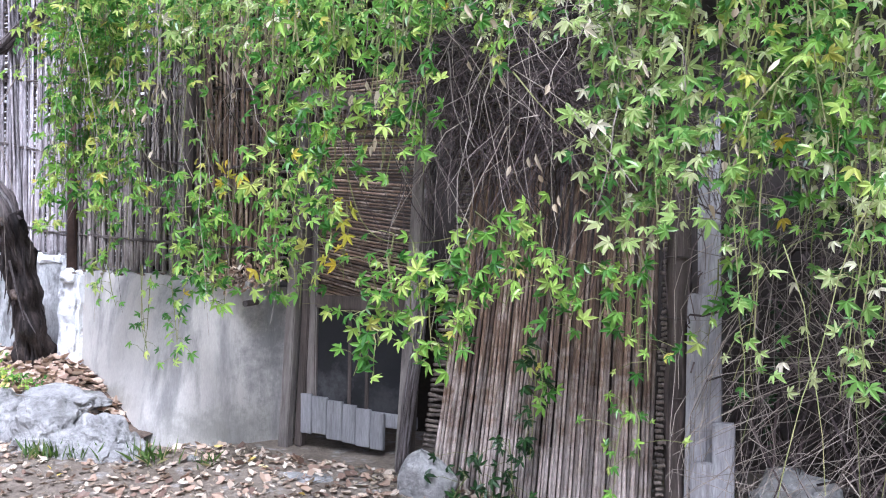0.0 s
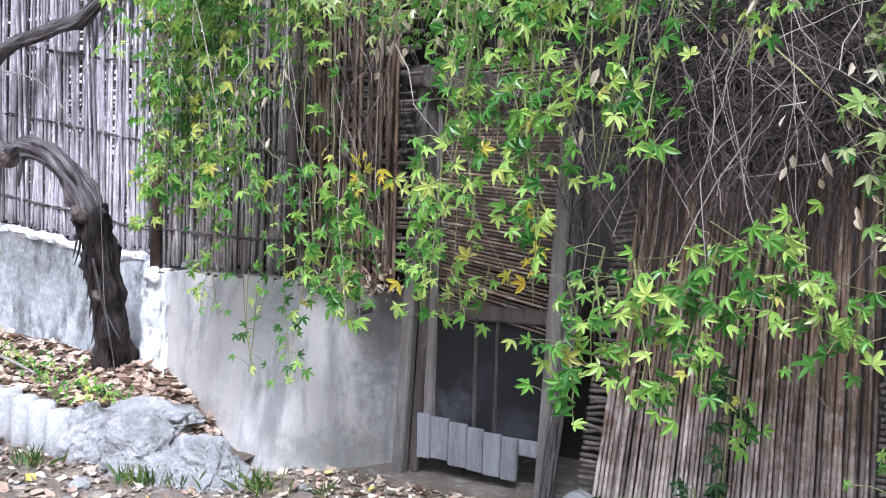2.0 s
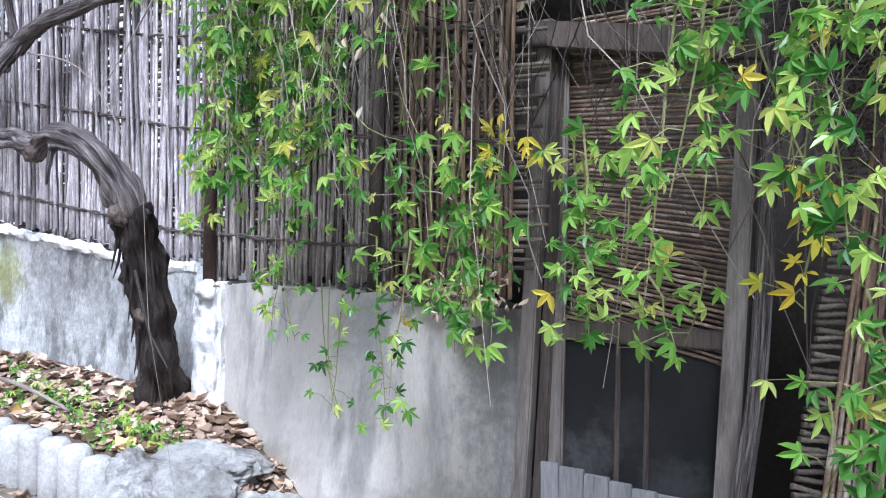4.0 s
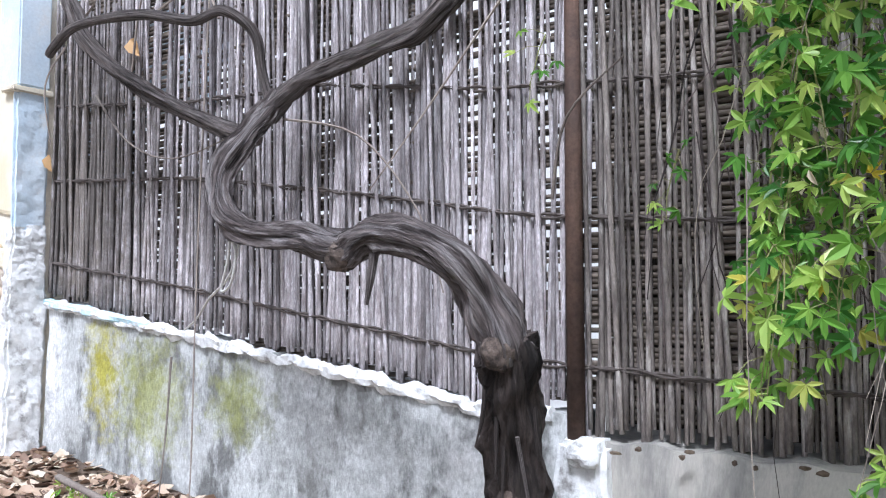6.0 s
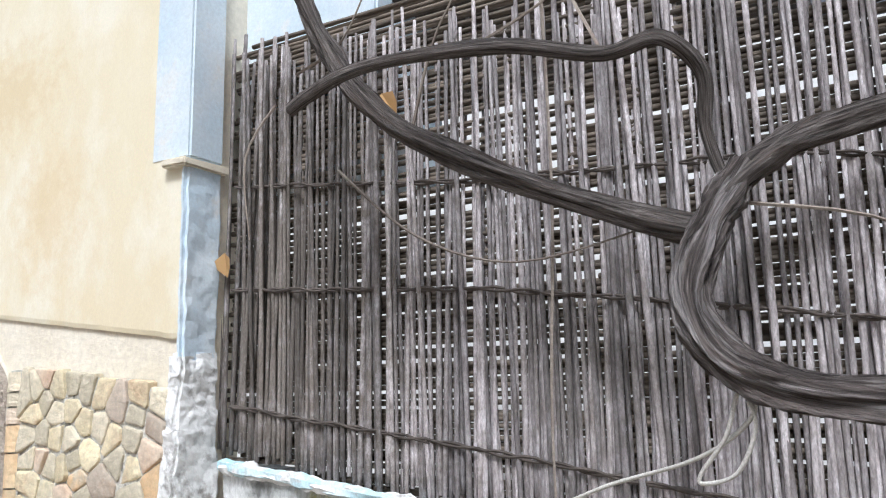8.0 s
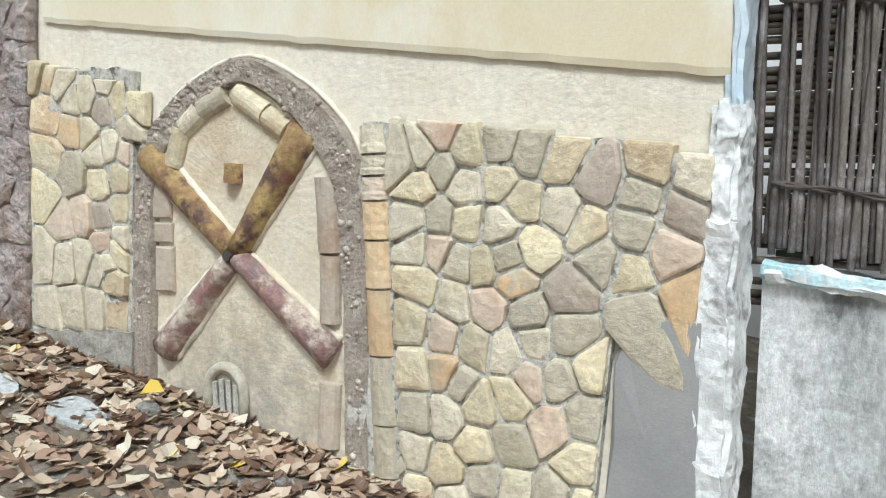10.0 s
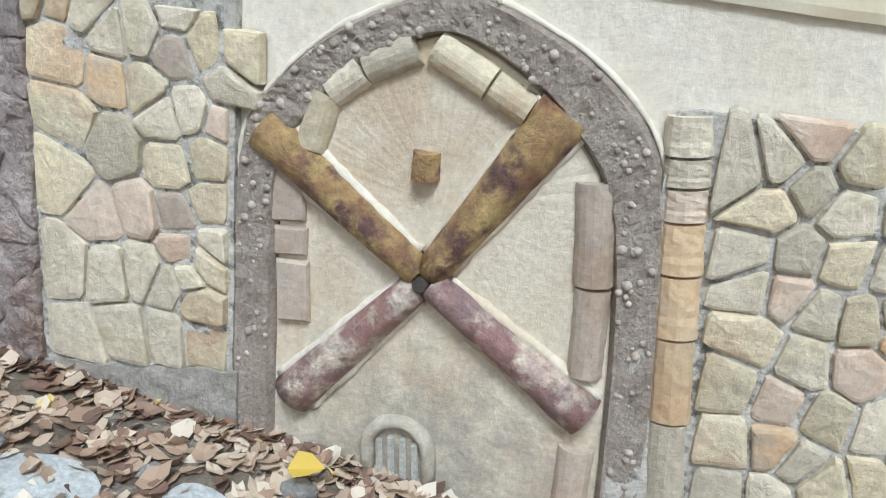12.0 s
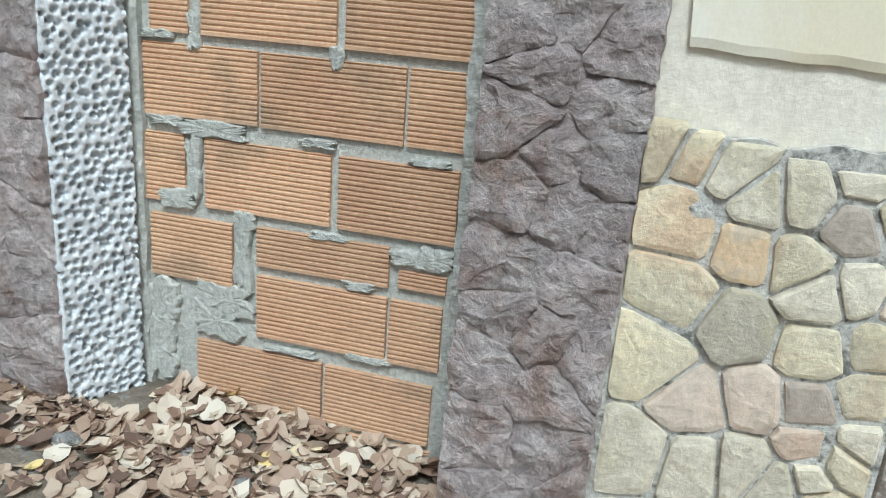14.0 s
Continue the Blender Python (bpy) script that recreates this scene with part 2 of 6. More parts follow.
M_BARKDARK = mat("dark_shaggy_bark", (0.014, 0.01, 0.009), (0.17, 0.13, 0.115), 1.0, 0.9, 1.0, 3.0, stretch=(11, 3.5, 1), uv=True, spots=(0.20, 0.165, 0.15), spot_scale=1.1, spot_amount=0.38, dist=0.1, fine=0.75)
M_POSTWOOD = mat("grey_brown_wood", (0.15, 0.13, 0.115), (0.27, 0.245, 0.22), 1.5, 0.9, 0.6, 9, stretch=(14, 14, 1.5), spots=(0.10, 0.085, 0.075), spot_scale=0.9, spot_amount=0.42)
M_DOORBOARD = mat("grey_door_board", (0.30, 0.30, 0.305), (0.22, 0.22, 0.225), 1.5, 0.9, 0.5, 9, stretch=(14, 14, 1.5), vary=0.18, spots=(0.12, 0.115, 0.11), spot_scale=0.9, spot_amount=0.38)
M_LIMB = mat("grey_limb_bark", (0.045, 0.033, 0.03), (0.52, 0.46, 0.44), 1.0, 0.8, 1.0, 3.0, stretch=(15, 4, 1), uv=True, spots=(0.24, 0.19, 0.17), spot_scale=1.2, spot_amount=0.42, dist=0.09, fine=0.75)
M_TWIG = mat("dry_twig", (0.22, 0.18, 0.16), (0.34, 0.30, 0.26), 6.0, 0.9, 0.3, 80, island=0.35)
# Dead stems, coloured darker to stand in for shade inside the tangle.
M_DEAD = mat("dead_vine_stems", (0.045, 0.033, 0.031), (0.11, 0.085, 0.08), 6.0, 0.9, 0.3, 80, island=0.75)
M_STRAW = mat("straw_stems", (0.21, 0.18, 0.15), (0.36, 0.315, 0.26), 6.0, 0.9, 0.3, 80, island=0.5)
M_GREENSTEM = mat("green_stem", (0.16, 0.20, 0.06), (0.24, 0.22, 0.10), 6.0, 0.8, 0.2, 80, island=0.3)
M_GREYWOOD = mat("silvered_wood", (0.44, 0.44, 0.45), (0.32, 0.31, 0.32), 1.5, 0.85, 0.5, 9, stretch=(14, 14, 1.5), vary=0.1, spots=(0.2, 0.18, 0.17), spot_scale=0.9, spot_amount=0.36)
M_DARKWOOD = mat("dark_old_wood", (0.065, 0.052, 0.044), (0.125, 0.10, 0.087), 1.5, 0.9, 0.6, 9, stretch=(14, 14, 1.5), spots=(0.04, 0.032, 0.028), spot_scale=0.9, spot_amount=0.42)
M_BLACK = mat("charred_black_panel", (0.006, 0.0065, 0.008), (0.014, 0.014, 0.015), 2.5, 0.95, 0.15, 60, fine=0.2, blots=(((-0.95, 2.88, 0.8), (0.13, 0.16), (0.12, 0.12, 0.12), 0.5), ((-0.6, 2.88, 0.78), (0.2, 0.1), (0.06, 0.06, 0.06), 0.5), ((-0.8, 2.88, 0.98), (0.12, 0.1), (0.05, 0.05, 0.055), 0.4)))
M_ROCK = mat("white_grey_rock", (0.56, 0.56, 0.54), (0.33, 0.33, 0.32), 5.0, 0.9, 1.0, 30, spots=(0.24, 0.24, 0.22), spot_scale=4, spot_amount=0.4, dist=0.03)
M_KERB = mat("concrete_kerb", (0.58, 0.58, 0.56), (0.42, 0.42, 0.40), 5.0, 0.9, 0.6, 60, vary=0.1)
M_ROPE = mat("white_cord", (0.72, 0.71, 0.68), (0.6, 0.59, 0.56), 20, 0.9, 0.3, 200)
# Near-black colour stands in for the shade behind door and thicket.
M_BACK = mat("shade_dark_backing", (0.03, 0.025, 0.021), (0.05, 0.042, 0.035), 2.0, 0.95, 0.4, 40)
M_LEAF = leaf_mat("creeper_leaf", [(0.0, (0.05, 0.17, 0.03)), (0.25, (0.12, 0.31, 0.055)), (0.5, (0.23, 0.46, 0.08)), (0.75, (0.41, 0.62, 0.13)), (0.93, (0.58, 0.70, 0.20)), (0.987, (0.68, 0.66, 0.16)), (1.0, (0.76, 0.62, 0.07))], 0.5, 0.34)
# Pale leaf tones; part of the paleness imitates sunlit, hazy brightness.
M_LEAFPALE = leaf_mat("pale_sunlit_creeper_leaf", [(0.0, (0.09, 0.26, 0.06)), (0.3, (0.25, 0.46, 0.11)), (0.6, (0.47, 0.63, 0.21)), (0.85, (0.66, 0.72, 0.38)), (0.95, (0.77, 0.77, 0.56)), (1.0, (0.82, 0.77, 0.62))], 0.5, 0.34)
# Dark green of the ivy, used again as shade on the inner leaves.
M_LEAFDARK = leaf_mat("ivy_and_shaded_leaf", [(0.0, (0.012, 0.035, 0.01)), (1.0, (0.03, 0.085, 0.02))], 0.15)
M_DEADLEAF = leaf_mat("withered_leaf", [(0.0, (0.42, 0.34, 0.22)), (1.0, (0.62, 0.55, 0.42))], 0.25, 0.8)
M_LITTER = leaf_mat("fallen_leaf", [(0.0, (0.16, 0.105, 0.08)), (0.25, (0.34, 0.23, 0.165)), (0.5, (0.50, 0.37, 0.27)), (0.72, (0.58, 0.47, 0.36)), (0.9, (0.70, 0.60, 0.47)), (0.985, (0.76, 0.70, 0.58)), (1.0, (0.80, 0.60, 0.10))], 0.12, 0.6)
M_YELLOW = leaf_mat("yellow_leaf", [(0.0, (0.75, 0.55, 0.10)), (1.0, (0.8, 0.62, 0.14))], 0.2)
M_STUCK = leaf_mat("dry_orange_leaf", [(0.0, (0.50, 0.30, 0.13)), (1.0, (0.58, 0.38, 0.18))], 0.2, 0.7)
M_CHIP = leaf_mat("wood_chip", [(0.0, (0.22, 0.16, 0.11)), (0.6, (0.40, 0.33, 0.24)), (1.0, (0.58, 0.52, 0.43))], 0.05, 0.85)
M_LEAFYELLOW = leaf_mat("yellowed_creeper_leaf", [(0.0, (0.55, 0.58, 0.08)), (0.6, (0.72, 0.64, 0.07)), (1.0, (0.78, 0.58, 0.06))], 0.45)
M_GRASS = leaf_mat("grass_blade", [(0.0, (0.04, 0.10, 0.02)), (0.7, (0.12, 0.20, 0.04)), (1.0, (0.42, 0.36, 0.18))], 0.3)


# ---- builders ----
def part(name, bm, material, parent=None, label="", smooth=False):
    me = bpy.data.meshes.new(name)
    bm.to_mesh(me)
    bm.free()
    me.materials.append(material)
    if smooth:
        me.polygons.foreach_set("use_smooth", [True] * len(me.polygons))
    ob = new(name, me)
    if parent:
        ob.parent = parent
    if label:
        ob["label"] = label
    return ob


def raw(name, verts, faces, material, parent=None, smooth=False):
    me = bpy.data.meshes.new(name)
    me.from_pydata(verts, [], faces)
    me.materials.append(material)
    if smooth:
        me.polygons.foreach_set("use_smooth", [True] * len(me.polygons))
    ob = new(name, me)
    if parent:
        ob.parent = parent
    return ob


def thing(name, label, category, group="", kind=""):
    return tagged(new(name), label, category, group, kind)


def block(x0, y0, z0, x1, y1, z1, bevel=0.0, wobble=0.0, cuts=0):
    """A box with rounded edges; wobble moves its corners a little."""
    bm = bmesh.new()
    bmesh.ops.create_cube(bm, size=1)
    for v in bm.verts:
        v.co = ((x0 + x1) / 2 + v.co.x * (x1 - x0), (y0 + y1) / 2 + v.co.y * (y1 - y0), (z0 + z1) / 2 + v.co.z * (z1 - z0))
        if wobble:
            v.co += Vector((rnd.uniform(-1, 1), rnd.uniform(-1, 1), rnd.uniform(-1, 1))) * wobble
    if bevel:
        bmesh.ops.bevel(bm, geom=bm.edges[:], offset=bevel, segments=2, affect='EDGES')
    if cuts:
        bmesh.ops.subdivide_edges(bm, edges=bm.edges[:], cuts=cuts, use_grid_fill=True)
        for v in bm.verts:
            v.co += noise.noise_vector(v.co * 9) * (wobble or 0.004)
    return bm


def tube(bm, pts, radii, sides=6, rough=0.0, seed=0.0):
    """A tapering tube along a line of points."""
    rings = []
    pts = [Vector(p) for p in pts]
    uvl = bm.loops.layers.uv.verify()
    run = [0.0]
    for p, q in zip(pts, pts[1:]):
        run.append(run[-1] + (q - p).length)
    up = Vector((0.13, 0.97, 0.21))
    for i, p in enumerate(pts):
        d = (pts[min(i + 1, len(pts) - 1)] - pts[max(i - 1, 0)]).normalized()
        a = d.cross(up)
        if a.length < 0.05:
            a = d.cross(Vector((1, 0, 0)))
        a.normalize()
        b = d.cross(a)
        ring = []
        for k in range(sides):
            w = 2 * math.pi * k / sides
            r = radii[i]
            if rough:
                r *= 1 + rough * noise.noise(Vector((math.cos(w) * 1.3 + seed, math.sin(w) * 1.3, i * 0.2))) + rough * 0.55 * noise.noise(Vector((math.cos(w + i * 0.05) * 4.5 + seed, math.sin(w + i * 0.05) * 4.5, i * 0.05))) + (rough * 0.4 * noise.noise(Vector((math.cos(w + i * 0.05) * 9.5 + seed, math.sin(w + i * 0.05) * 9.5, i * 0.09))) if sides > 16 else 0)
            ring.append(bm.verts.new(p + a * math.cos(w) * r + b * math.sin(w) * r))
        rings.append(ring)
    for i, (r0, r1) in enumerate(zip(rings, rings[1:])):
        for k in range(sides):
            fc = bm.faces.new((r0[k], r0[(k + 1) % sides], r1[(k + 1) % sides], r1[k]))
            for lp, uvc in zip(fc.loops, ((k, i), (k + 1, i), (k + 1, i + 1), (k, i + 1))):
                lp[uvl].uv = (uvc[0] / sides, run[uvc[1]])
    bm.faces.new(rings[0][::-1])
    bm.faces.new(rings[-1])
    return bm


def smooth_line(pts, n):
    """Points along a smooth curve through the given ones."""
    out = []
    P = [Vector(p) for p in pts]
    for i in range(len(P) - 1):
        p0, p1, p2, p3 = P[max(i - 1, 0)], P[i], P[i + 1], P[min(i + 2, len(P) - 1)]
        for k in range(n):
            t = k / n
            out.append(0.5 * ((2 * p1) + (p2 - p0) * t + (2 * p0 - 5 * p1 + 4 * p2 - p3) * t * t + (3 * p1 - p0 - 3 * p2 + p3) * t ** 3))
    out.append(P[-1])
    return out


def slab(poly, y, depth, bevel=0.008, dome=0.0):
    """A stone with the given outline in the wall's plane, its back at y, standing out by depth, with chamfered rim."""
    bm = bmesh.new()
    cx = sum(p[0] for p in poly) / len(poly)
    cz = sum(p[1] for p in poly) / len(poly)
    rings = []
    for off, yy in ((0, y), (0, y - depth * 0.6), (bevel, y - depth)):
        ring = []
        for px, pz in poly:
            d = Vector((cx - px, 0, cz - pz))
            k = min(off / max(d.length, 1e-4), 0.45)
            jit = rnd.uniform(-0.35, 0.35) * depth * 0.25 if off else 0
            ring.append(bm.verts.new((px + d.x * k, yy + jit, pz + d.z * k)))
        rings.append(ring)
    n = len(poly)
    for r0, r1 in zip(rings, rings[1:]):
        for k in range(n):
            bm.faces.new((r0[k], r0[(k + 1) % n], r1[(k + 1) % n], r1[k]))
    mid = bm.verts.new((cx, y - depth - dome, cz))
    for k in range(n):
        bm.faces.new((rings[-1][k], rings[-1][(k + 1) % n], mid))
    bmesh.ops.recalc_face_normals(bm, faces=bm.faces[:])
    return bm


def clip_half(poly, px, pz, nx, nz):
    """The part of a polygon that lies behind the line through p with normal n."""
    out = []
    for (ax, az), (bx, bz) in zip(poly, poly[1:] + poly[:1]):
        da, db = (ax - px) * nx + (az - pz) * nz, (bx - px) * nx + (bz - pz) * nz
        if da <= 0:
            out.append((ax, az))
        if (da < 0 < db) or (db < 0 < da):
            t = da / (da - db)
            out.append((ax + (bx - ax) * t, az + (bz - az) * t))
    return out


def fitted_stones(seeds, left, right, low, high, gap, reach=0.2):
    """Stones dressed to fit each other round the given middles, with joints of the given width."""
    out = []
    for i, (sx, sz) in enumerate(seeds):
        x0, x1, z0, z1 = max(left(sz), sx - reach), min(right(sz), sx + reach), max(low(sx), sz - reach), min(high(sx), sz + reach)
        poly = [(x0, z0), (x1, z0), (x1, z1), (x0, z1)]
        for j, (ox, oz) in enumerate(seeds):
            d = math.hypot(ox - sx, oz - sz)
            if j != i and 1e-6 < d < 2.5 * reach and poly:
                nx, nz = (ox - sx) / d, (oz - sz) / d
                wry = 0.4 * noise.noise(Vector((sx * 7 + ox * 7, sz * 7 + oz * 7, 1)))
                wide = gap * (1 + 0.9 * noise.noise(Vector((sx * 11 + ox * 11, sz * 11 + oz * 11, 4))))
                poly = clip_half(poly, sx + nx * (d / 2 - wide / 2), sz + nz * (d / 2 - wide / 2), nx - nz * wry, nz + nx * wry)
        out.append(poly if len(poly) > 2 else None)
    return out


def dressed(poly, y, depth, n=26, round_=0.16, rough=0.004, grain=14.0, dome=0.006, edge=0.007):
    """A stone with the outline poly in the wall's plane, its corners knocked off and its face uneven; its back lies at y."""
    pts = []
    m = len(poly)
    for k in range(m):
        p, a, b = Vector(poly[k]), Vector(poly[k - 1]), Vector(poly[(k + 1) % m])
        r1, r2 = min(0.42, round_ * rnd.uniform(0.5, 1.6)), min(0.42, round_ * rnd.uniform(0.5, 1.6))
        pts += [p.lerp(a, r1), p.lerp(a, r1 * 0.35).lerp(p.lerp(b, r2 * 0.35), 0.5), p.lerp(b, r2)]
    run = [0.0]
    for a, b in zip(pts, pts[1:] + pts[:1]):
        run.append(run[-1] + (b - a).length)
    ring0, k = [], 0
    for i in range(n):
        d = run[-1] * i / n
        while run[k + 1] < d:
            k += 1
        ring0.append(pts[k].lerp(pts[(k + 1) % len(pts)], (d - run[k]) / max(run[k + 1] - run[k], 1e-9)))
    c = sum(ring0, Vector((0, 0))) / n
    size = sum((p - c).length for p in ring0) / n
    tilt = Vector((rnd.gauss(0, 0.05), rnd.gauss(0, 0.05)))
    bm, rings, seed = bmesh.new(), [], rnd.uniform(0, 50)
    for f, yy in ((1.0, y), (1.0, y - depth * 0.55), (1 - edge / size, y - depth * 0.93), (0.8, y - depth - dome * 0.4), (0.52, y - depth - dome * 0.8), (0.25, y - depth - dome)):
        ring = []
        for p in ring0:
            q = c + (p - c) * f
            w = Vector((q.x * grain, q.y * grain, seed))
            up = 0 if yy == y else rough * noise.noise(w) + 0.45 * rough * noise.noise(w * 2.7) + 0.25 * rough * noise.noise(w * 6) + tilt.dot(q - c)
            ring.append(bm.verts.new((q.x + rough * 0.5 * noise.noise(w * 2), yy + up, q.y + rough * 0.5 * noise.noise(w * 2.3))))
        rings.append(ring)
    for r0, r1 in zip(rings, rings[1:]):
        for k in range(n):
            bm.faces.new((r0[k], r0[(k + 1) % n], r1[(k + 1) % n], r1[k]))
    bm.faces.new(rings[-1])
    bmesh.ops.recalc_face_normals(bm, faces=bm.faces[:])
    return bm


def boulder(name, label, loc, size, material, seed, parent=None, sub=3):
    bm = bmesh.new()
    bmesh.ops.create_icosphere(bm, subdivisions=sub, radius=1)
    for v in bm.verts:
        s = 1 + 0.35 * noise.noise(v.co * 1.1 + Vector((seed, 0, 0))) + 0.16 * noise.noise(v.co * 3.1 + Vector((0, seed, 0))) + 0.06 * noise.noise(v.co * 8 + Vector((0, 0, seed))) - (0.07 * abs(noise.noise(v.co * 6 + Vector((seed, seed, 0)))) + 0.04 * abs(noise.noise(v.co * 15 + Vector((seed, 0, 0)))) if sub > 3 else 0)
        v.co = Vector((v.co.x * size[0], v.co.y * size[1], v.co.z * size[2])) * s + Vector(loc)
    ob = part(name, bm, material, parent)
    if not parent:
        tagged(ob, label, "rock")
    return ob


# ---- the ground ----
def foot(x):
    """Height of the ground along the wall."""
    k = [(-30, 2.6), (-10.6, 1.68), (-9.3, 1.49), (-7.7, 1.22), (-4.0, 0.64), (-1.1, 0.5), (3.0, 0.52), (30, 0.6)]
    for (a, za), (b, zb) in zip(k, k[1:]):
        if a <= x <= b:
            return za + (zb - za) * (x - a) / (b - a)
    return k[0][1] if x < k[0][0] else k[-1][1]


def ground_z(x, y):
    z = foot(x) - 0.045 * min(max(0.0, 2.5 - y), 5.0)
    return z + 0.025 * noise.noise(Vector((x * 0.9, y * 0.9, 0))) + 0.012 * noise.noise(Vector((x * 4, y * 4, 2)))


def spread(lo, a, b, hi, fine):
    v = [lo, lo * 0.4 + a * 0.6, a - 3]
    k = int((b - a) / fine)
    return v + [a + (b - a) * i / k for i in range(k + 1)] + [b + 3, b * 0.6 + hi * 0.4, hi]


gx, gy = spread(-400, -11.5, 4, 400, 0.12), spread(-400, -1.5, 3.2, 400, 0.12)
gv = [(x, y, ground_z(x, y)) for y in gy for x in gx]
nx_ = len(gx)
gf = [(j * nx_ + i, j * nx_ + i + 1, (j + 1) * nx_ + i + 1, (j + 1) * nx_ + i) for j in range(len(gy) - 1) for i in range(nx_ - 1)]
tagged(raw("ground", gv, gf, M_EARTH, smooth=True), "trodden earth with leaf litter and chips", "ground", kind="structure")


def lerp(a, b, t):
    return a + (b - a) * min(max(t, 0), 1)


def soil_z(x, y):
    """The raised bed between kerb and low wall."""
    wall = lerp(0.62, 0.88, (-1.9 - x) / 0.8) if x > -2.7 else lerp(0.88, 1.06, (-2.7 - x) / 3.3)
    front = lerp(0.56, 0.74, (-1.9 - x) / 0.6) if x > -2.6 else lerp(0.74, 0.98, (-2.6 - x) / 3.4)
    return lerp(front, wall, (y - 2.05) / 0.55) + 0.02 * noise.noise(Vector((x * 5, y * 5, 1)))


sv, sf = [], []
NX, NY = 70, 12
for j in range(NY + 1):
    for i in range(NX + 1):
        x = -6.1 + 4.35 * i / NX
        y = 2.0 + (0.45 if x > -2.0 else 0.0) * (x + 2.0) / 0.25 * 0.6 * (1 - j / NY) + 0.78 * j / NY
        z = soil_z(x, y) if j else 0.3
        sv.append((x, y, z))
sf = [(j * (NX + 1) + i, j * (NX + 1) + i + 1, (j + 1) * (NX + 1) + i + 1, (j + 1) * (NX + 1) + i) for j in range(NY) for i in range(NX)]
tagged(raw("ground_bed", sv, sf, M_SOIL, smooth=True), "raised bed of dark soil below the wall", "soil", kind="structure")


# ---- the walls ----
def wall_grid(name, x0, x1, zlo, zhi, yf, back, material, nx=60, nz=24, lump=0.008, label="", top_lump=0.0):
    """A thick wall whose front follows yf(x, z), with an uneven top."""
    v, f = [], []
    for j in range(nz + 1):
        for i in range(nx + 1):
            x = x0 + (x1 - x0) * i / nx
            top = zhi(x) + top_lump * noise.noise(Vector((x * 9, 0, 4)))
            z = zlo(x) + (top - zlo(x)) * j / nz
            v.append((x, yf(x, z) + lump * noise.noise(Vector((x * 5, z * 5, 7))) + lump * 0.5 * noise.noise(Vector((x * 17, z * 17, 3))), z))
    w = nx + 1
    f = [(j * w + i, j * w + i + 1, (j + 1) * w + i + 1, (j + 1) * w + i) for j in range(nz) for i in range(nx)]
    base = len(v)
    for i in range(w):
        x, y, z = v[nz * w + i]
        v.append((x, back, z))
    for i in range(w):
        x, y, z = v[i]
        v.append((x, back, z))
    for i in range(nx):
        f.append((nz * w + i, nz * w + i + 1, base + i + 1, base + i))
        f.append((base + i, base + i + 1, base + w + i + 1, base + w + i))
    f.append([j * w for j in range(nz + 1)] + [base, base + w])
    f.append([j * w + nx for j in range(nz + 1)][::-1] + [base + w + nx, base + nx])
    return tagged(raw(name, v, f, material, smooth=False), label, "wall", kind="structure")


def low_top(x):
    return lerp(1.52, 1.88, (-3.2 - x) / 2.86) if x < -3.2 else 1.5


wall_grid("wall_low", -6.0, -2.76, lambda x: 0.4, low_top, lambda x, z: 2.655 + 0.02 * (z - 1), 2.86, M_WHITEWASH, 90, 30, 0.01,
          "low garden wall of peeling grey whitewash", 0.02)
# painted coping of the low wall
bm = bmesh.new()
xs = [-5.99 + 0.018 * i for i in range(176)]
tube(bm, [(x, 2.67, low_top(x) - 0.008 + 0.016 * noise.noise(Vector((x * 9, 1, 1))) + 0.008 * noise.noise(Vector((x * 31, 1, 1)))) for x in xs],
     [0.027 + 0.011 * noise.noise(Vector((x * 11, 5, 2))) + 0.007 * noise.noise(Vector((x * 37, 5, 2))) for x in xs], 9, 0.7)
cop = tagged(part("trim_coping", bm, M_WHITE, None), "chipped white mortar edge on the low wall", "trim", kind="structure")
bm = bmesh.new()
tube(bm, [(x, 2.664, low_top(x) - 0.004) for x in [-6.0 + 0.045 * i for i in range(24)]], [0.027 + 0.012 * noise.noise(Vector((i * 0.6, 8, 2))) for i in range(22)] + [0.015, 0.004], 7, 0.4)
part("paint", bm, M_TURQ, cop, "pale turquoise paint")

def plaster_front(x, z):
    """The plaster wall swells out towards its foot beside the door."""
    if x < -1.85:
        out = 0.31 * (x + 2.72) / 0.87
    else:
        out = 0.31 * max(0.0, 1 - ((x + 1.85) / 0.55) ** 2.2)
    h = min(max((1.42 - z) / 0.9, 0), 1)
    return 2.67 - out * (0.3 + 0.7 * h ** 0.7) + 0.24 * max(0, (x + 1.62) / 0.36) ** 2


wall_grid("wall_plaster", -2.72, -1.25, lambda x: 0.3, lambda x: 1.43 - 0.06 * max(0, (x + 1.6) / 0.35), plaster_front, 3.02, M_PLASTER, 70, 44, 0.006,
          "smooth grey plaster wall swelling at its foot", 0.015)
# pier between the two walls
bm = block(-2.81, 2.60, 0.6, -2.63, 2.72, 1.43, 0.02, 0.0, 12)
for v_ in bm.verts:
    v_.co += noise.noise_vector(v_.co * 9) * 0.014 + noise.noise_vector(v_.co * 24) * 0.009
tagged(part("wall_pier", bm, M_WHITE), "crumbling white-painted pier end", "wall", kind="structure")
boulder("pier_stone", "", (-2.69, 2.59, 1.40), (0.055, 0.04, 0.05), M_WHITE, 3.3, scene.objects["wall_pier"], 3)
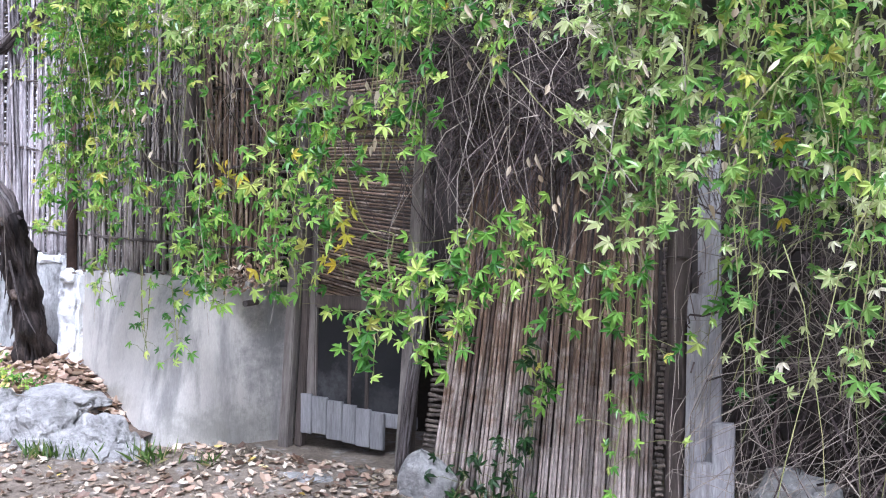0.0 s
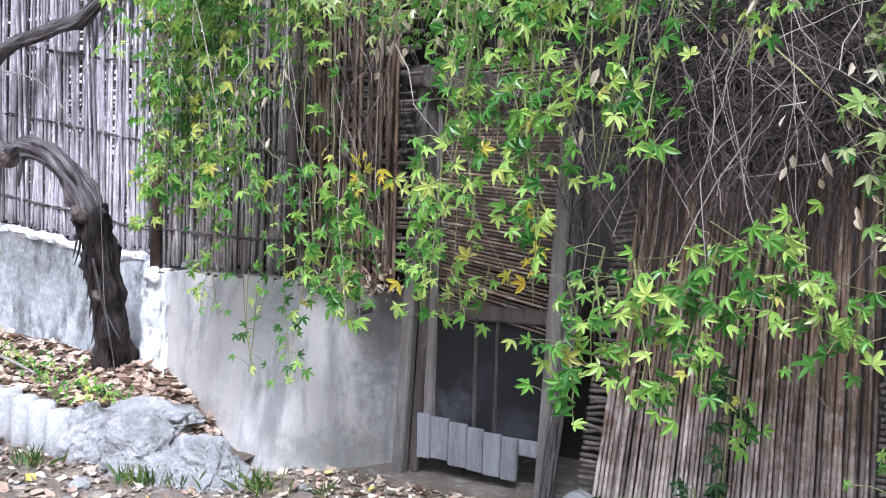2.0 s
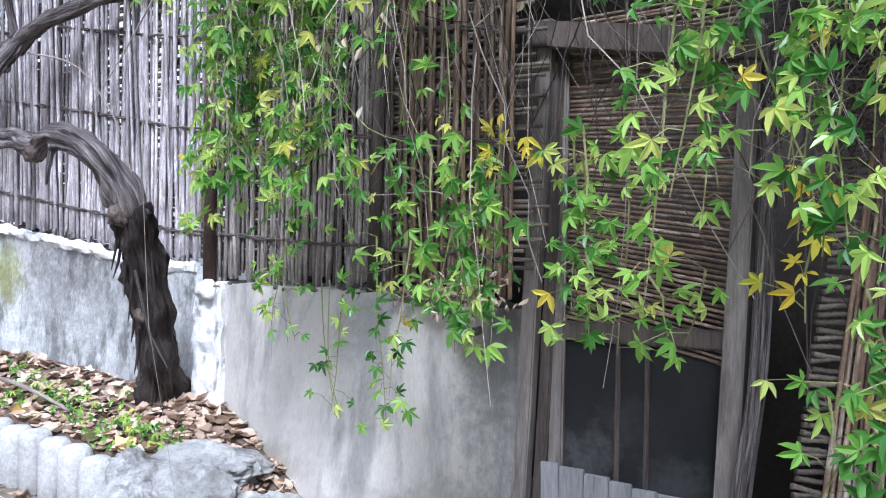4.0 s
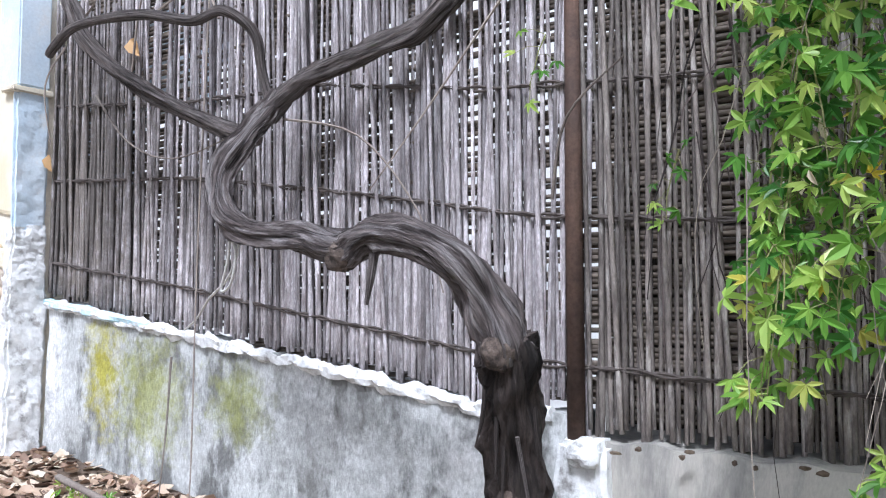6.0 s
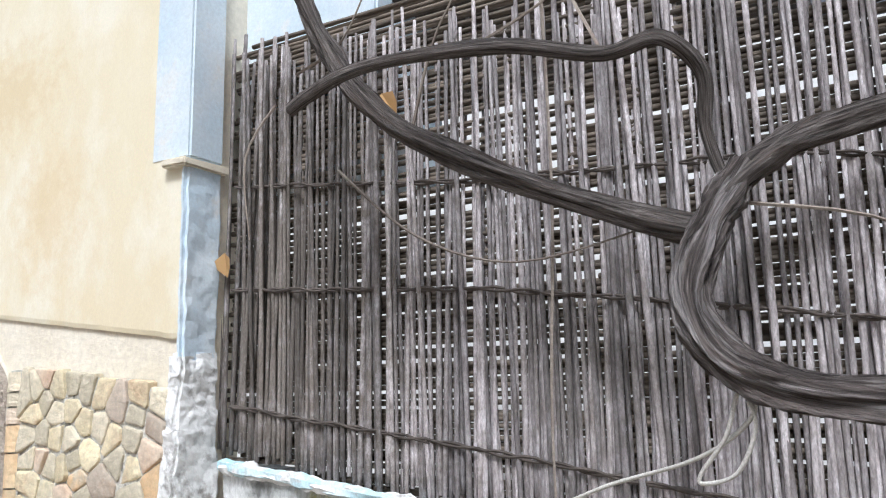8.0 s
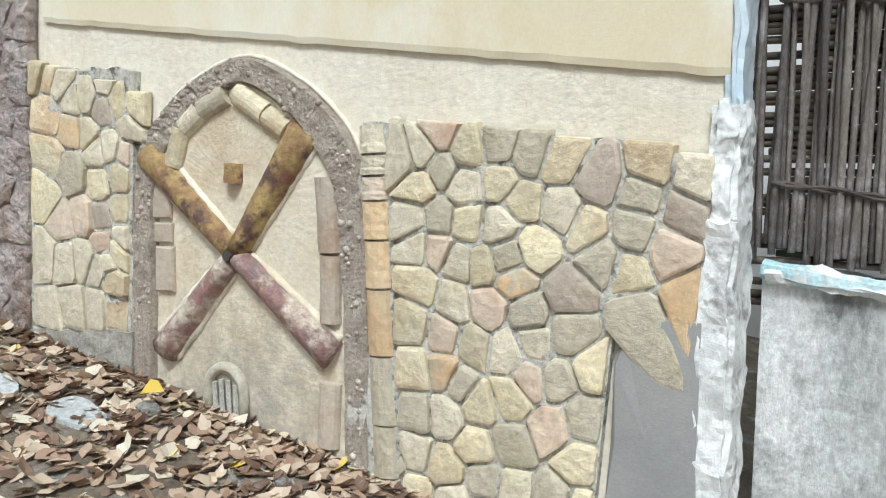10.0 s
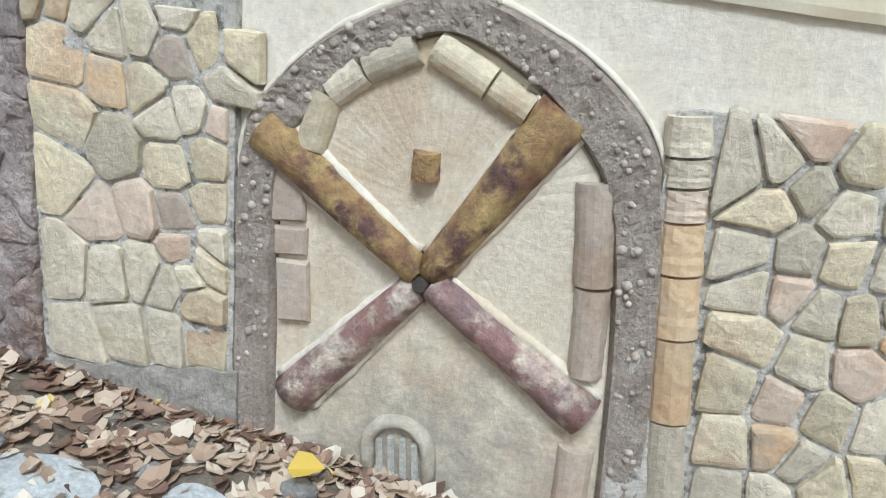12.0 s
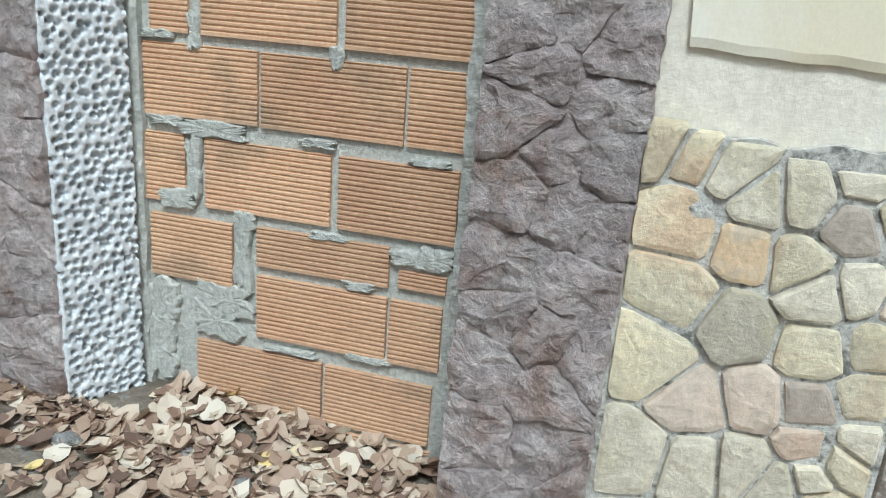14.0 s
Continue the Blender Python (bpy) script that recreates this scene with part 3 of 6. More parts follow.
# broken bits along the wall's top
for i in range(44):
    x = rnd.uniform(-2.65, -1.3) if i < 12 else rnd.uniform(-1.62, -1.28)
    boulder("rubble", "", (x, 2.55 + rnd.uniform(-0.04, 0.04), 1.43 + rnd.uniform(-0.02, 0.015)), (rnd.uniform(0.006, 0.022), 0.015, rnd.uniform(0.005, 0.012)), M_SOIL, i * 3.1, None, 1)
for ob in list(scene.objects):
    if ob.name.startswith("rubble"):
        tagged(ob, "dark crumb of rubble on the plaster wall", "rubble", "rubble on the wall")
# drain pipe stub
bm = bmesh.new()
tube(bm, [(-1.325, 2.70, 1.30), (-1.325, 2.60, 1.295)], [0.017, 0.017], 14)
tagged(part("drain_pipe", bm, M_WIRE), "short dark pipe end sticking out of the plaster", "pipe")

tagged(part("wall_neighbour", block(-9.5, 5.6, 0.2, -2.3, 5.8, 4.3), M_WHITEBACK), "white neighbouring wall seen through the canes", "wall", kind="structure")
# house wall with stone facing
tagged(part("wall_house", block(-8.9, 2.5, 0.6, -6.06, 2.8, 4.4), M_BAND), "pale rough-rendered house wall", "wall", kind="structure")


def panel_low(x):
    return 2.35 + (x + 6.07) * (2.66 - 2.35) / (-8.57 + 6.07)


v, f = [], []
NP_ = 120
for i in range(NP_ + 1):
    x = -8.66 + 2.595 * i / NP_
    lo = panel_low(x) + 0.006 * noise.noise(Vector((x * 12, 0, 0)))
    dip = 0.004 * noise.noise(Vector((x * 7, 3, 0)))
    v += [(x, 2.502, lo + 0.004), (x, 2.487 + dip, lo), (x, 2.482, lo + 0.02), (x, 2.482, 4.4), (x, 2.502, 4.4)]
for i in range(NP_):
    a = 5 * i
    f += [(a + k, a + 5 + k, a + 6 + k, a + 1 + k) for k in range(4)]
f += [(0, 1, 2, 3, 4), tuple(5 * NP_ + k for k in (4, 3, 2, 1, 0))]
tagged(raw("wall_cream_panel", v, f, M_CREAM), "smooth cream-painted render with ochre stains", "wall", kind="structure")
# corner: blue-painted pillar with a crumbling white foot
def crumbled(x0, y0, z0, x1, y1, z1, deep):
    """A block of old plaster, fretted away at faces and edges."""
    bm = block(x0, y0, z0, x1, y1, z1, 0.015, 0.0, 9)
    long_ = [e for e in bm.edges if abs(e.verts[0].co.z - e.verts[1].co.z) > 0.03]
    bmesh.ops.subdivide_edges(bm, edges=long_, cuts=5, use_grid_fill=True)
    for v_ in bm.verts:
        w = v_.co.copy()
        v_.co = w + noise.noise_vector(w * 8) * deep + noise.noise_vector(w * 21) * deep * 0.6 + noise.noise_vector(w * 50) * deep * 0.3
    return bm


corner = tagged(part("wall_corner_pillar", crumbled(-6.075, 2.47, 2.2, -6.035, 2.66, 3.05, 0.006), M_BLUE), "blue and white painted corner pillar, flaking", "wall", kind="structure")
part("foot", crumbled(-6.13, 2.455, 0.7, -6.03, 2.67, 2.02, 0.013), M_WHITE, corner, "crumbling whitewashed foot")
part("foot", crumbled(-6.11, 2.462, 1.96, -6.03, 2.67, 2.30, 0.014), M_WHITE, corner, "crumbling whitewashed plaster")
part("ledge", block(-6.16, 2.44, 3.03, -6.02, 2.68, 3.065, 0.008, 0.003, 3), M_BAND, corner)
tagged(part("wall_blue_return", block(-6.26, 2.8, 3.0, -5.35, 3.3, 4.4, 0.01), M_BLUE), "faded blue wall behind the fence", "wall", kind="structure")
tagged(part("wall_blue_upper", block(-6.26, 2.478, 3.07, -6.035, 2.66, 4.4, 0.01), M_BLUE), "faded sky-blue painted upper wall", "wall", kind="structure")
tagged(part("roof_edge", block(-6.0, 2.9, 3.72, -3.9, 4.2, 3.82, 0.01), M_DARKWOOD), "dark eave behind the reed fence", "roof", kind="structure")
# cement patch
poly = [(-6.10, 1.2), (-6.10, 1.76), (-6.17, 1.765), (-6.24, 1.745), (-6.30, 1.70), (-6.33, 1.62), (-6.335, 1.4), (-6.35, 1.2), (-6.36, 0.95), (-6.10, 0.92)]
tagged(part("wall_cement_patch", slab(poly[::-1], 2.5, 0.045, 0.015), M_CEMENT), "smooth grey cement patch", "wall", kind="structure")

# ---- stone facing of the house wall ----
def half_tile(p0, p1, w0, w1, rise):
    """A half-round tile lying on the wall from p0 to p1 (x, z)."""
    bm = bmesh.new()
    a, b = Vector((p0[0], 0, p0[1])), Vector((p1[0], 0, p1[1]))
    d = (b - a).normalized()
    side = Vector((d.z, 0, -d.x))
    rings = []
    n = 8
    for i in range(n + 1):
        t = i / n
        c, w = a.lerp(b, t), (w0 + (w1 - w0) * t) / 2
        ring = []
        for k in range(9):
            an = math.pi * k / 8
            rr = 1 + 0.06 * noise.noise(Vector((k * 0.9, i * 0.8, p1[0] * 9)))
            ring.append(bm.verts.new(c + side * math.cos(an) * w * rr + Vector((0, 2.492 - math.sin(an) * rise * rr, 0))))
        rings.append(ring)
    for r0, r1 in zip(rings, rings[1:]):
        for k in range(8):
            bm.faces.new((r0[k], r1[k], r1[k + 1], r0[k + 1]))
    bm.faces.new(rings[0])
    bm.faces.new(rings[-1][::-1])
    bmesh.ops.recalc_face_normals(bm, faces=bm.faces[:])
    return bm


facing = wall_grid("wall_stone_facing", -7.17, -6.33, lambda x: 0.7, lambda x: 2.31, lambda x, z: 2.468, 2.4985, M_GROUT, 50, 90, 0.009, "yellow and grey stone facing set in mortar", 0.03)
for xa, xb, za, zb in ((-6.33, -6.12, 1.85, 2.29), (-8.81, -8.19, 0.8, 2.42)):
    bed = wall_grid("mortar_bed", xa, xb, lambda x: za, lambda x: zb, lambda x, z: 2.468, 2.4985, M_GROUT, 36, 90, 0.009, "rough mortar", 0.03)
    bed.parent = facing
    for key in ("kind", "category"):
        del bed[key]
for xa, xb, z_of in ((-8.82, -8.17, lambda x: 1.345 + 0.18 * (x + 8.75)),):
    bed = wall_grid("plinth", xa, xb, lambda x: 0.8, z_of, lambda x, z: 2.452, 2.469, M_PLINTH, 40, 40, 0.014, "grey cement plinth below the stones", 0.03)
    bed.parent = facing
    for key in ("kind", "category"):
        del bed[key]
STONES = {"y": M_STONE, "p": M_STONE2, "t": M_TILE, "k": M_PINK, "g": M_TAUPE}
middles = [(-8.74, 2.4), (-8.68, 2.38), (-8.6, 2.35), (-8.54, 2.29), (-8.45, 2.32), (-8.35, 2.37), (-8.35, 2.27), (-8.27, 2.29), (-8.18, 2.3), (-8.67, 2.23), (-8.55, 2.19), (-8.44, 2.17), (-8.22, 2.21), (-8.3, 2.14), (-8.4, 2.11), (-8.23, 2.12), (-8.67, 2.07), (-8.53, 2.02), (-8.37, 1.99), (-8.26, 2.03),
           (-8.69, 1.91), (-8.59, 1.82), (-8.47, 1.85), (-8.35, 1.86), (-8.26, 1.9), (-8.7, 1.66), (-8.57, 1.66), (-8.46, 1.69), (-8.34, 1.77), (-8.38, 1.66), (-8.32, 1.69), (-8.26, 1.74), (-8.29, 1.63), (-8.68, 1.43), (-8.52, 1.48), (-8.39, 1.5), (-8.28, 1.5), (-8.24, 1.8)]
panels = [(fitted_stones(middles, lambda z: -8.785, lambda z: -8.205 if z < 2.15 else -8.12, lambda x: 1.35 + 0.18 * (x + 8.75), lambda x: 2.43 + 0.03 * noise.noise(Vector((x * 9, 0, 0))) - 0.12 * max(0, x + 8.75), 0.009),
           "yyppppgyyytypppkypyyykkgypppkppyypppyp")]
middles = [(-7.02, 2.21), (-6.95, 2.23), (-6.89, 2.29), (-6.95, 2.13), (-6.88, 2.19), (-6.8, 2.25), (-6.8, 2.15), (-6.7, 2.27), (-6.69, 2.17), (-6.61, 2.25), (-6.97, 2.03), (-6.88, 2.05), (-6.78, 2.04), (-6.69, 2.05), (-6.62, 2.13), (-6.95, 1.95), (-6.88, 1.95), (-6.8, 1.93), (-6.73, 1.93), (-6.65, 1.96), (-6.92, 1.84), (-6.81, 1.81), (-6.7, 1.81), (-6.62, 1.9), (-6.57, 2.0),
           (-6.94, 1.72), (-6.84, 1.7), (-6.73, 1.69), (-6.63, 1.69), (-6.92, 1.58), (-6.83, 1.59), (-6.76, 1.56), (-6.91, 1.44), (-6.81, 1.46), (-6.71, 1.53), (-6.6, 1.56), (-6.55, 1.63), (-6.57, 1.82), (-6.54, 1.74)]
rest = [(-6.5, 2.12), (-6.41, 2.2), (-6.29, 2.18), (-6.18, 2.15), (-6.42, 2.08), (-6.31, 2.09), (-6.2, 2.04), (-6.46, 1.9), (-6.38, 2.0), (-6.3, 1.97), (-6.15, 1.94), (-6.27, 1.88), (-6.27, 2.25), (-6.52, 2.24), (-6.17, 2.23), (-6.45, 1.78), (-6.37, 1.7), (-6.47, 1.65), (-6.38, 1.56), (-6.48, 1.5), (-6.39, 1.42), (-6.58, 1.42), (-6.7, 1.38)]
rest += [(-7.0 + 0.11 * i + rnd.uniform(-0.02, 0.02), 1.3 - 0.12 * j + rnd.uniform(-0.03, 0.03)) for j in range(4) for i in range(7)]
panels.append((fitted_stones(middles + rest, lambda z: -7.075 + (2.26 - z) * 0.12, lambda z: -6.12 if z > 1.86 else -6.335, lambda x: 0.8, lambda x: 2.325 + 0.02 * noise.noise(Vector((x * 9, 1, 0))) - 0.05 * max(0, x + 6.6), 0.009),
               "ppkypyppypppypypkpypypktyykypytpppyykpppg" + "pgypkgpytpyyppy"))
for polys, kinds in panels:
    for i, c in enumerate(polys):
        if c:
            part("stone", dressed(c, 2.49, rnd.uniform(0.028, 0.04), 24, 0.08, 0.004, 14.0, 0.002, 0.003), STONES[kinds[i % len(kinds)]], facing)
# the column of orange and pale clay pieces beside the relief
ends = (2.30, 2.21, 2.145, 2.07, 1.95, 1.80, 1.59, 1.37, 1.2, 1.05)
for za, zb, m_ in zip(ends[1:], ends, (M_STONE2, M_STONE2, M_PINK, M_TILE, M_TILE, M_TILE, M_STONE2, M_STONE2, M_PINK)):
    xa, xb = -7.135 + (2.26 - za) * 0.12, -7.135 + (2.26 - zb) * 0.12
    part("stone", half_tile((xa, za + 0.004), (xb, zb - 0.004), 0.108, 0.1, 0.045), m_, facing)


def lean(ob, x, z, degrees):
    """Settles a part of the wall sideways about a point of its face."""
    m = Matrix.Translation((x, 0, z)) @ Matrix.Rotation(radians(degrees), 4, 'Y') @ Matrix.Translation((-x, 0, -z))
    ob.matrix_world = m
    return ob


lean(facing, -7.68, 1.82, 4.8)


def pillar(name, x0, x1, middles, label):
    p = tagged(part(name, block(x0 + 0.006, 2.452, 0.9, x1 - 0.006, 2.86, 4.4, 0.01), M_PURPLE), label, "wall", kind="structure")
    for c in fitted_stones(middles, lambda z: x0, lambda z: x1, lambda x: foot(x) - 0.08, lambda x: 3.6, 0.003, 0.26):
        if c:
            part("rock_slab", dressed(c, 2.486, rnd.uniform(0.04, 0.046), 40, 0.06, 0.017, 13.0, 0.004, 0.002), M_PURPLE, p)
    return p


near = [(-9.04, 2.71), (-8.93, 2.75), (-8.84, 2.68), (-9.0, 2.61), (-8.85, 2.56), (-9.02, 2.52), (-8.95, 2.45), (-8.82, 2.44), (-9.01, 2.34), (-8.9, 2.32), (-8.8, 2.29), (-9.02, 2.18), (-8.85, 2.15), (-9.01, 2.05), (-8.92, 2.02), (-8.8, 1.97), (-9.04, 1.92), (-8.89, 1.88), (-9.03, 1.72), (-8.88, 1.72), (-8.78, 1.62), (-8.98, 1.56), (-8.85, 1.47), (-9.04, 1.4)]
near += [(-9.03 + 0.16 * (i % 2) + rnd.uniform(-0.03, 0.03), 2.88 + 0.14 * (i // 2) + rnd.uniform(-0.04, 0.04)) for i in range(10)]
far = [(-11.1 + 0.17 * i + rnd.uniform(-0.05, 0.05), 1.6 + 0.19 * j + rnd.uniform(-0.05, 0.05)) for j in range(11) for i in range(5)]
lean(pillar("wall_pillar_rock", -9.13, -8.76, near, "pillar faced with rough purple-brown rock"), -8.94, 2.2, 6)
lean(pillar("wall_pillar_rock_far", -11.2, -10.285, far, "wide pillar of rough purple-brown rock beside the jamb"), -10.28, 2.15, 4)
tagged(part("wall_far_end", block(-14, 2.5, 1, -11.2, 2.8, 4.4), M_BAND), "rendered wall continuing past the pillar", "wall", kind="structure")

# brick infill
infill = tagged(part("wall_brick_infill", block(-10.35, 2.70, 1.2, -9.05, 2.85, 4.4), M_MORTAR), "orange hollow-brick infill with smeared mortar", "wall", kind="structure")


def wall_strip(x0, x1, z0, z1, y, back, seed):
    """A lumpy upright strip of mortar with wavering sides."""
    bm = bmesh.new()
    rows = []
    for j in range(121):
        z = z0 + (z1 - z0) * j / 120
        a, b = x0 + 0.012 * noise.noise(Vector((z * 9, seed, 0))), x1 + 0.012 * noise.noise(Vector((z * 9, seed, 5)))
        row = [bm.verts.new((a, back, z))]
        for i in range(6):
            x = a + (b - a) * i / 5
            row.append(bm.verts.new((x, y + 0.007 * noise.noise(Vector((x * 25, z * 25, seed))) + 0.004 * noise.noise(Vector((x * 70, z * 70, seed))), z)))
        rows.append(row + [bm.verts.new((b, back, z))])
    for r0, r1 in zip(rows, rows[1:]):
        for k in range(7):
            bm.faces.new((r0[k], r0[k + 1], r1[k + 1], r1[k]))
    return bm


def brick_mesh(w, h, ridges):
    """One ribbed hollow brick, its front towards -y."""
    bm = bmesh.new()
    prof = [(0.02, 0), (0.0, 0.003)]
    for r in range(ridges):
        za, zb = 0.004 + (h - 0.008) * r / ridges, 0.004 + (h - 0.008) * (r + 1) / ridges
        g = (zb - za) * 0.42
        prof += [(0.0, za + g * 0.4), (0.0, zb - g), (0.005, zb - g * 0.5)]
    prof += [(0.0, h - 0.003), (0.02, h)]
    a = [bm.verts.new((0, y, z)) for y, z in prof]
    b = [bm.verts.new((w, y, z)) for y, z in prof]
    for k in range(len(prof) - 1):
        bm.faces.new((a[k], b[k], b[k + 1], a[k + 1]))
    bm.faces.new(a)
    bm.faces.new(b[::-1])
    bmesh.ops.recalc_face_normals(bm, faces=bm.faces[:])
    return bm


courses = [(1.35, 0.195, ((-9.8, -9.41), (-9.39, -9.25))), (1.565, 0.19, ((-10.0, -9.59), (-9.58, -9.255))), (1.80, 0.195, ((-9.80, -9.40), (-9.39, -9.24))), (2.02, 0.12, ((-9.80, -9.40),)), (2.03, 0.055, ((-9.37, -9.235),)),
           (1.94, 0.195, ((-10.15, -9.88),)), (2.17, 0.205, ((-10.17, -10.03), (-9.965, -9.58), (-9.555, -9.22))), (2.42, 0.205, ((-10.155, -9.80), (-9.79, -9.38), (-9.37, -9.21))), (2.65, 0.21, ((-10.13, -10.01), (-9.97, -9.575), (-9.55, -9.18))),
           (2.885, 0.21, ((-10.13, -9.78), (-9.76, -9.36), (-9.34, -9.18))), (3.12, 0.21, ((-10.12, -9.98), (-9.95, -9.56), (-9.54, -9.17))), (3.355, 0.21, ((-10.1, -9.75), (-9.73, -9.33), (-9.31, -9.16)))]
for z, h, spans in courses:
    for a, b in spans:
        ob = part("brick", brick_mesh(b - a, h, max(3, round(h / 0.0148))), M_BRICK, infill)
        ob.location = (a, 2.686 + rnd.uniform(-0.003, 0.003), z)
        ob.rotation_euler = (0, rnd.gauss(0, 0.004), 0)


def smear(x, z, w, h, seed):
    """A trowelled blot of mortar with a ragged outline."""
    poly = []
    for k in range(40):
        a = 2 * math.pi * k / 40
        r = 1 + 0.45 * noise.noise(Vector((math.cos(a) * 1.6, math.sin(a) * 1.6, seed))) + 0.25 * noise.noise(Vector((math.cos(a) * 5, math.sin(a) * 5, seed)))
        sq = 1 / max(abs(math.cos(a)), abs(math.sin(a))) ** 0.7
        poly.append((x + w * math.cos(a) * r * sq, z + h * math.sin(a) * r * sq))
    bm = slab(poly, 2.70, 0.0195, 0.006)
    for v_ in bm.verts:
        if v_.co.y < 2.695:
            v_.co.y += 0.005 * noise.noise(v_.co * 30)
    part("mortar_smear", bm, M_MORTAR, infill)


for k, (x0, x1) in enumerate(((-9.215, -9.11), (-10.26, -10.16))):
    part("mortar_strip", wall_strip(x0, x1, 1.25, 3.65, 2.676, 2.702, k), M_MORTAR, infill, "rough trowelled mortar")
for k, (x, z, w, h) in enumerate(((-9.93, 2.40, 0.11, 0.022), (-10.0, 2.29, 0.025, 0.085), (-10.06, 2.19, 0.06, 0.03), (-9.84, 2.15, 0.035, 0.03), (-9.845, 2.05, 0.028, 0.1), (-9.9, 1.9, 0.09, 0.05), (-9.93, 1.83, 0.075, 0.06), (-10.13, 1.85, 0.07, 0.07), (-10.14, 1.7, 0.07, 0.1),
                                 (-9.32, 2.12, 0.07, 0.026), (-9.27, 2.13, 0.05, 0.03), (-9.48, 2.015, 0.05, 0.014), (-9.58, 2.145, 0.05, 0.012), (-9.45, 1.8, 0.06, 0.012), (-9.62, 2.4, 0.05, 0.013), (-9.3, 2.385, 0.06, 0.01), (-9.57, 2.63, 0.02, 0.03), (-9.99, 2.66, 0.02, 0.05), (-10.08, 2.41, 0.06, 0.014), (-9.7, 1.775, 0.09, 0.01), (-10.11, 2.645, 0.05, 0.012))):
    smear(x, z, w, h, k * 3.3)
lean(infill, -9.6, 2.1, 4.5)
# pocked white strip between brick and far pillar
plan = [(-10.31, 2.465), (-10.20, 2.675), (-10.20, 2.8), (-10.36, 2.8)]
v = [(x, y, z) for z in (1.2, 3.6) for x, y in plan]
strip = tagged(raw("wall_pocked_strip", v, [(0, 1, 5, 4), (1, 2, 6, 5), (2, 3, 7, 6), (3, 0, 4, 7), (0, 3, 2, 1), (4, 5, 6, 7)], M_PEBBLE), "splayed white plaster jamb pocked with round holes", "wall", kind="structure")
along = (Vector((-10.20, 2.675, 0)) - Vector((-10.31, 2.465, 0))).normalized()
out_ = Vector((along.y, -along.x, 0))
pocks = {}
for i in range(9 * 56):
    u, z = 0.014 + 0.0265 * (i % 9) + rnd.uniform(-0.008, 0.008) + 0.013 * (i // 9 % 2), 1.5 + 0.027 * (i // 9) + rnd.uniform(-0.008, 0.008)
    pocks.setdefault((int(u / 0.03), int(z / 0.03)), []).append((u, z, rnd.uniform(0.008, 0.0125), rnd.uniform(0.02, 0.032)))
NU, NZ = 66, 360
hv = []
for j in range(NZ + 1):
    for i in range(NU + 1):
        u, z = 0.236 * i / NU, 1.45 + 1.6 * j / NZ
        d = 0.004 + 0.003 * noise.noise(Vector((u * 20, z * 20, 3)))
        for du in (-1, 0, 1):
            for dz in (-1, 0, 1):
                for pu, pz, r, deep in pocks.get((int(u / 0.03) + du, int(z / 0.03) + dz), ()):
                    k = math.hypot(u - pu, z - pz) / r
                    if k < 1.3:
                        d += 0.002 * (1.3 - k) if k > 1 else 0.0006 - deep * (1 - k ** 3)
        hv.append((Vector((-10.31, 2.465, z)) + along * u + out_ * (0.034 + d if 0 < i < NU else 0.0))[:])
hf = [(j * (NU + 1) + i, j * (NU + 1) + i + 1, (j + 1) * (NU + 1) + i + 1, (j + 1) * (NU + 1) + i) for j in range(NZ) for i in range(NU)]
raw("pocked_face", hv, hf, M_PEBBLE, strip, smooth=True)["label"] = "white plaster face full of round pocks"

lean(strip, -10.2, 2.15, 4)

# ---- windmill relief ----
mill = thing("windmill_relief", "plaster windmill relief with four half-round clay sails", "relief")
outer = smooth_line([(-8.225, 0, 1.15), (-8.215, 0, 1.7), (-8.19, 0, 2.12), (-8.08, 0, 2.29), (-7.9, 0, 2.42), (-7.66, 0, 2.485), (-7.43, 0, 2.40), (-7.26, 0, 2.27), (-7.165, 0, 2.1), (-7.115, 0, 1.7), (-7.09, 0, 1.1)], 14)
inner = smooth_line([(-8.10, 0, 1.15), (-8.09, 0, 1.7), (-8.07, 0, 2.06), (-7.98, 0, 2.21), (-7.84, 0, 2.33), (-7.67, 0, 2.39), (-7.50, 0, 2.31), (-7.385, 0, 2.2), (-7.285, 0, 2.04), (-7.235, 0, 1.7), (-7.205, 0, 1.1)], 14)
for p in outer + inner:
    p.x += 0.06 * (p.z - 1.82) + 0.012
v, f = [], []
ACROSS = 9
for o, i in zip(outer, inner):
    for k in range(ACROSS):
        p = o.lerp(i, k / (ACROSS - 1))
        y = 2.502 if k in (0, ACROSS - 1) else 2.464 + 0.009 * noise.noise(p * 28) + 0.007 * noise.noise(p * 60)
        v.append((p.x, y, p.z))
for k in range(len(outer) - 1):
    for c in range(ACROSS - 1):
        a = k * ACROSS + c
        f.append((a, a + 1, a + ACROSS + 1, a + ACROSS))
border = raw("border", v, f, M_GRAVEL, mill)
border["label"] = "brown pebble-dashed arched border"
bm = bmesh.new()
for i in range(280):
    k = rnd.randrange(len(outer))
    t = rnd.uniform(0.15, 0.85)
    p = outer[k].lerp(inner[k], t)
    r = rnd.uniform(0.003, 0.008) if i > 45 else rnd.uniform(0.009, 0.013)
    bmesh.ops.create_icosphere(bm, subdivisions=2, radius=r, matrix=Matrix.Translation((p.x, 2.466, p.z + rnd.uniform(-0.02, 0.02))))
tagged(part("pebble", bm, M_PEBBLES, border, smooth=True), kind="stuff")
rim = bmesh.new()
tube(rim, [(o.x, 2.492, o.z) for o in outer], [0.008] * len(outer), 7, 0.6)
part("rim", rim, M_BAND, mill, smooth=True)
part("body", slab([(i.x, i.z) for i in inner][::-1], 2.5, 0.012, 0.004), M_RELIEF, mill, "cream plaster ground")


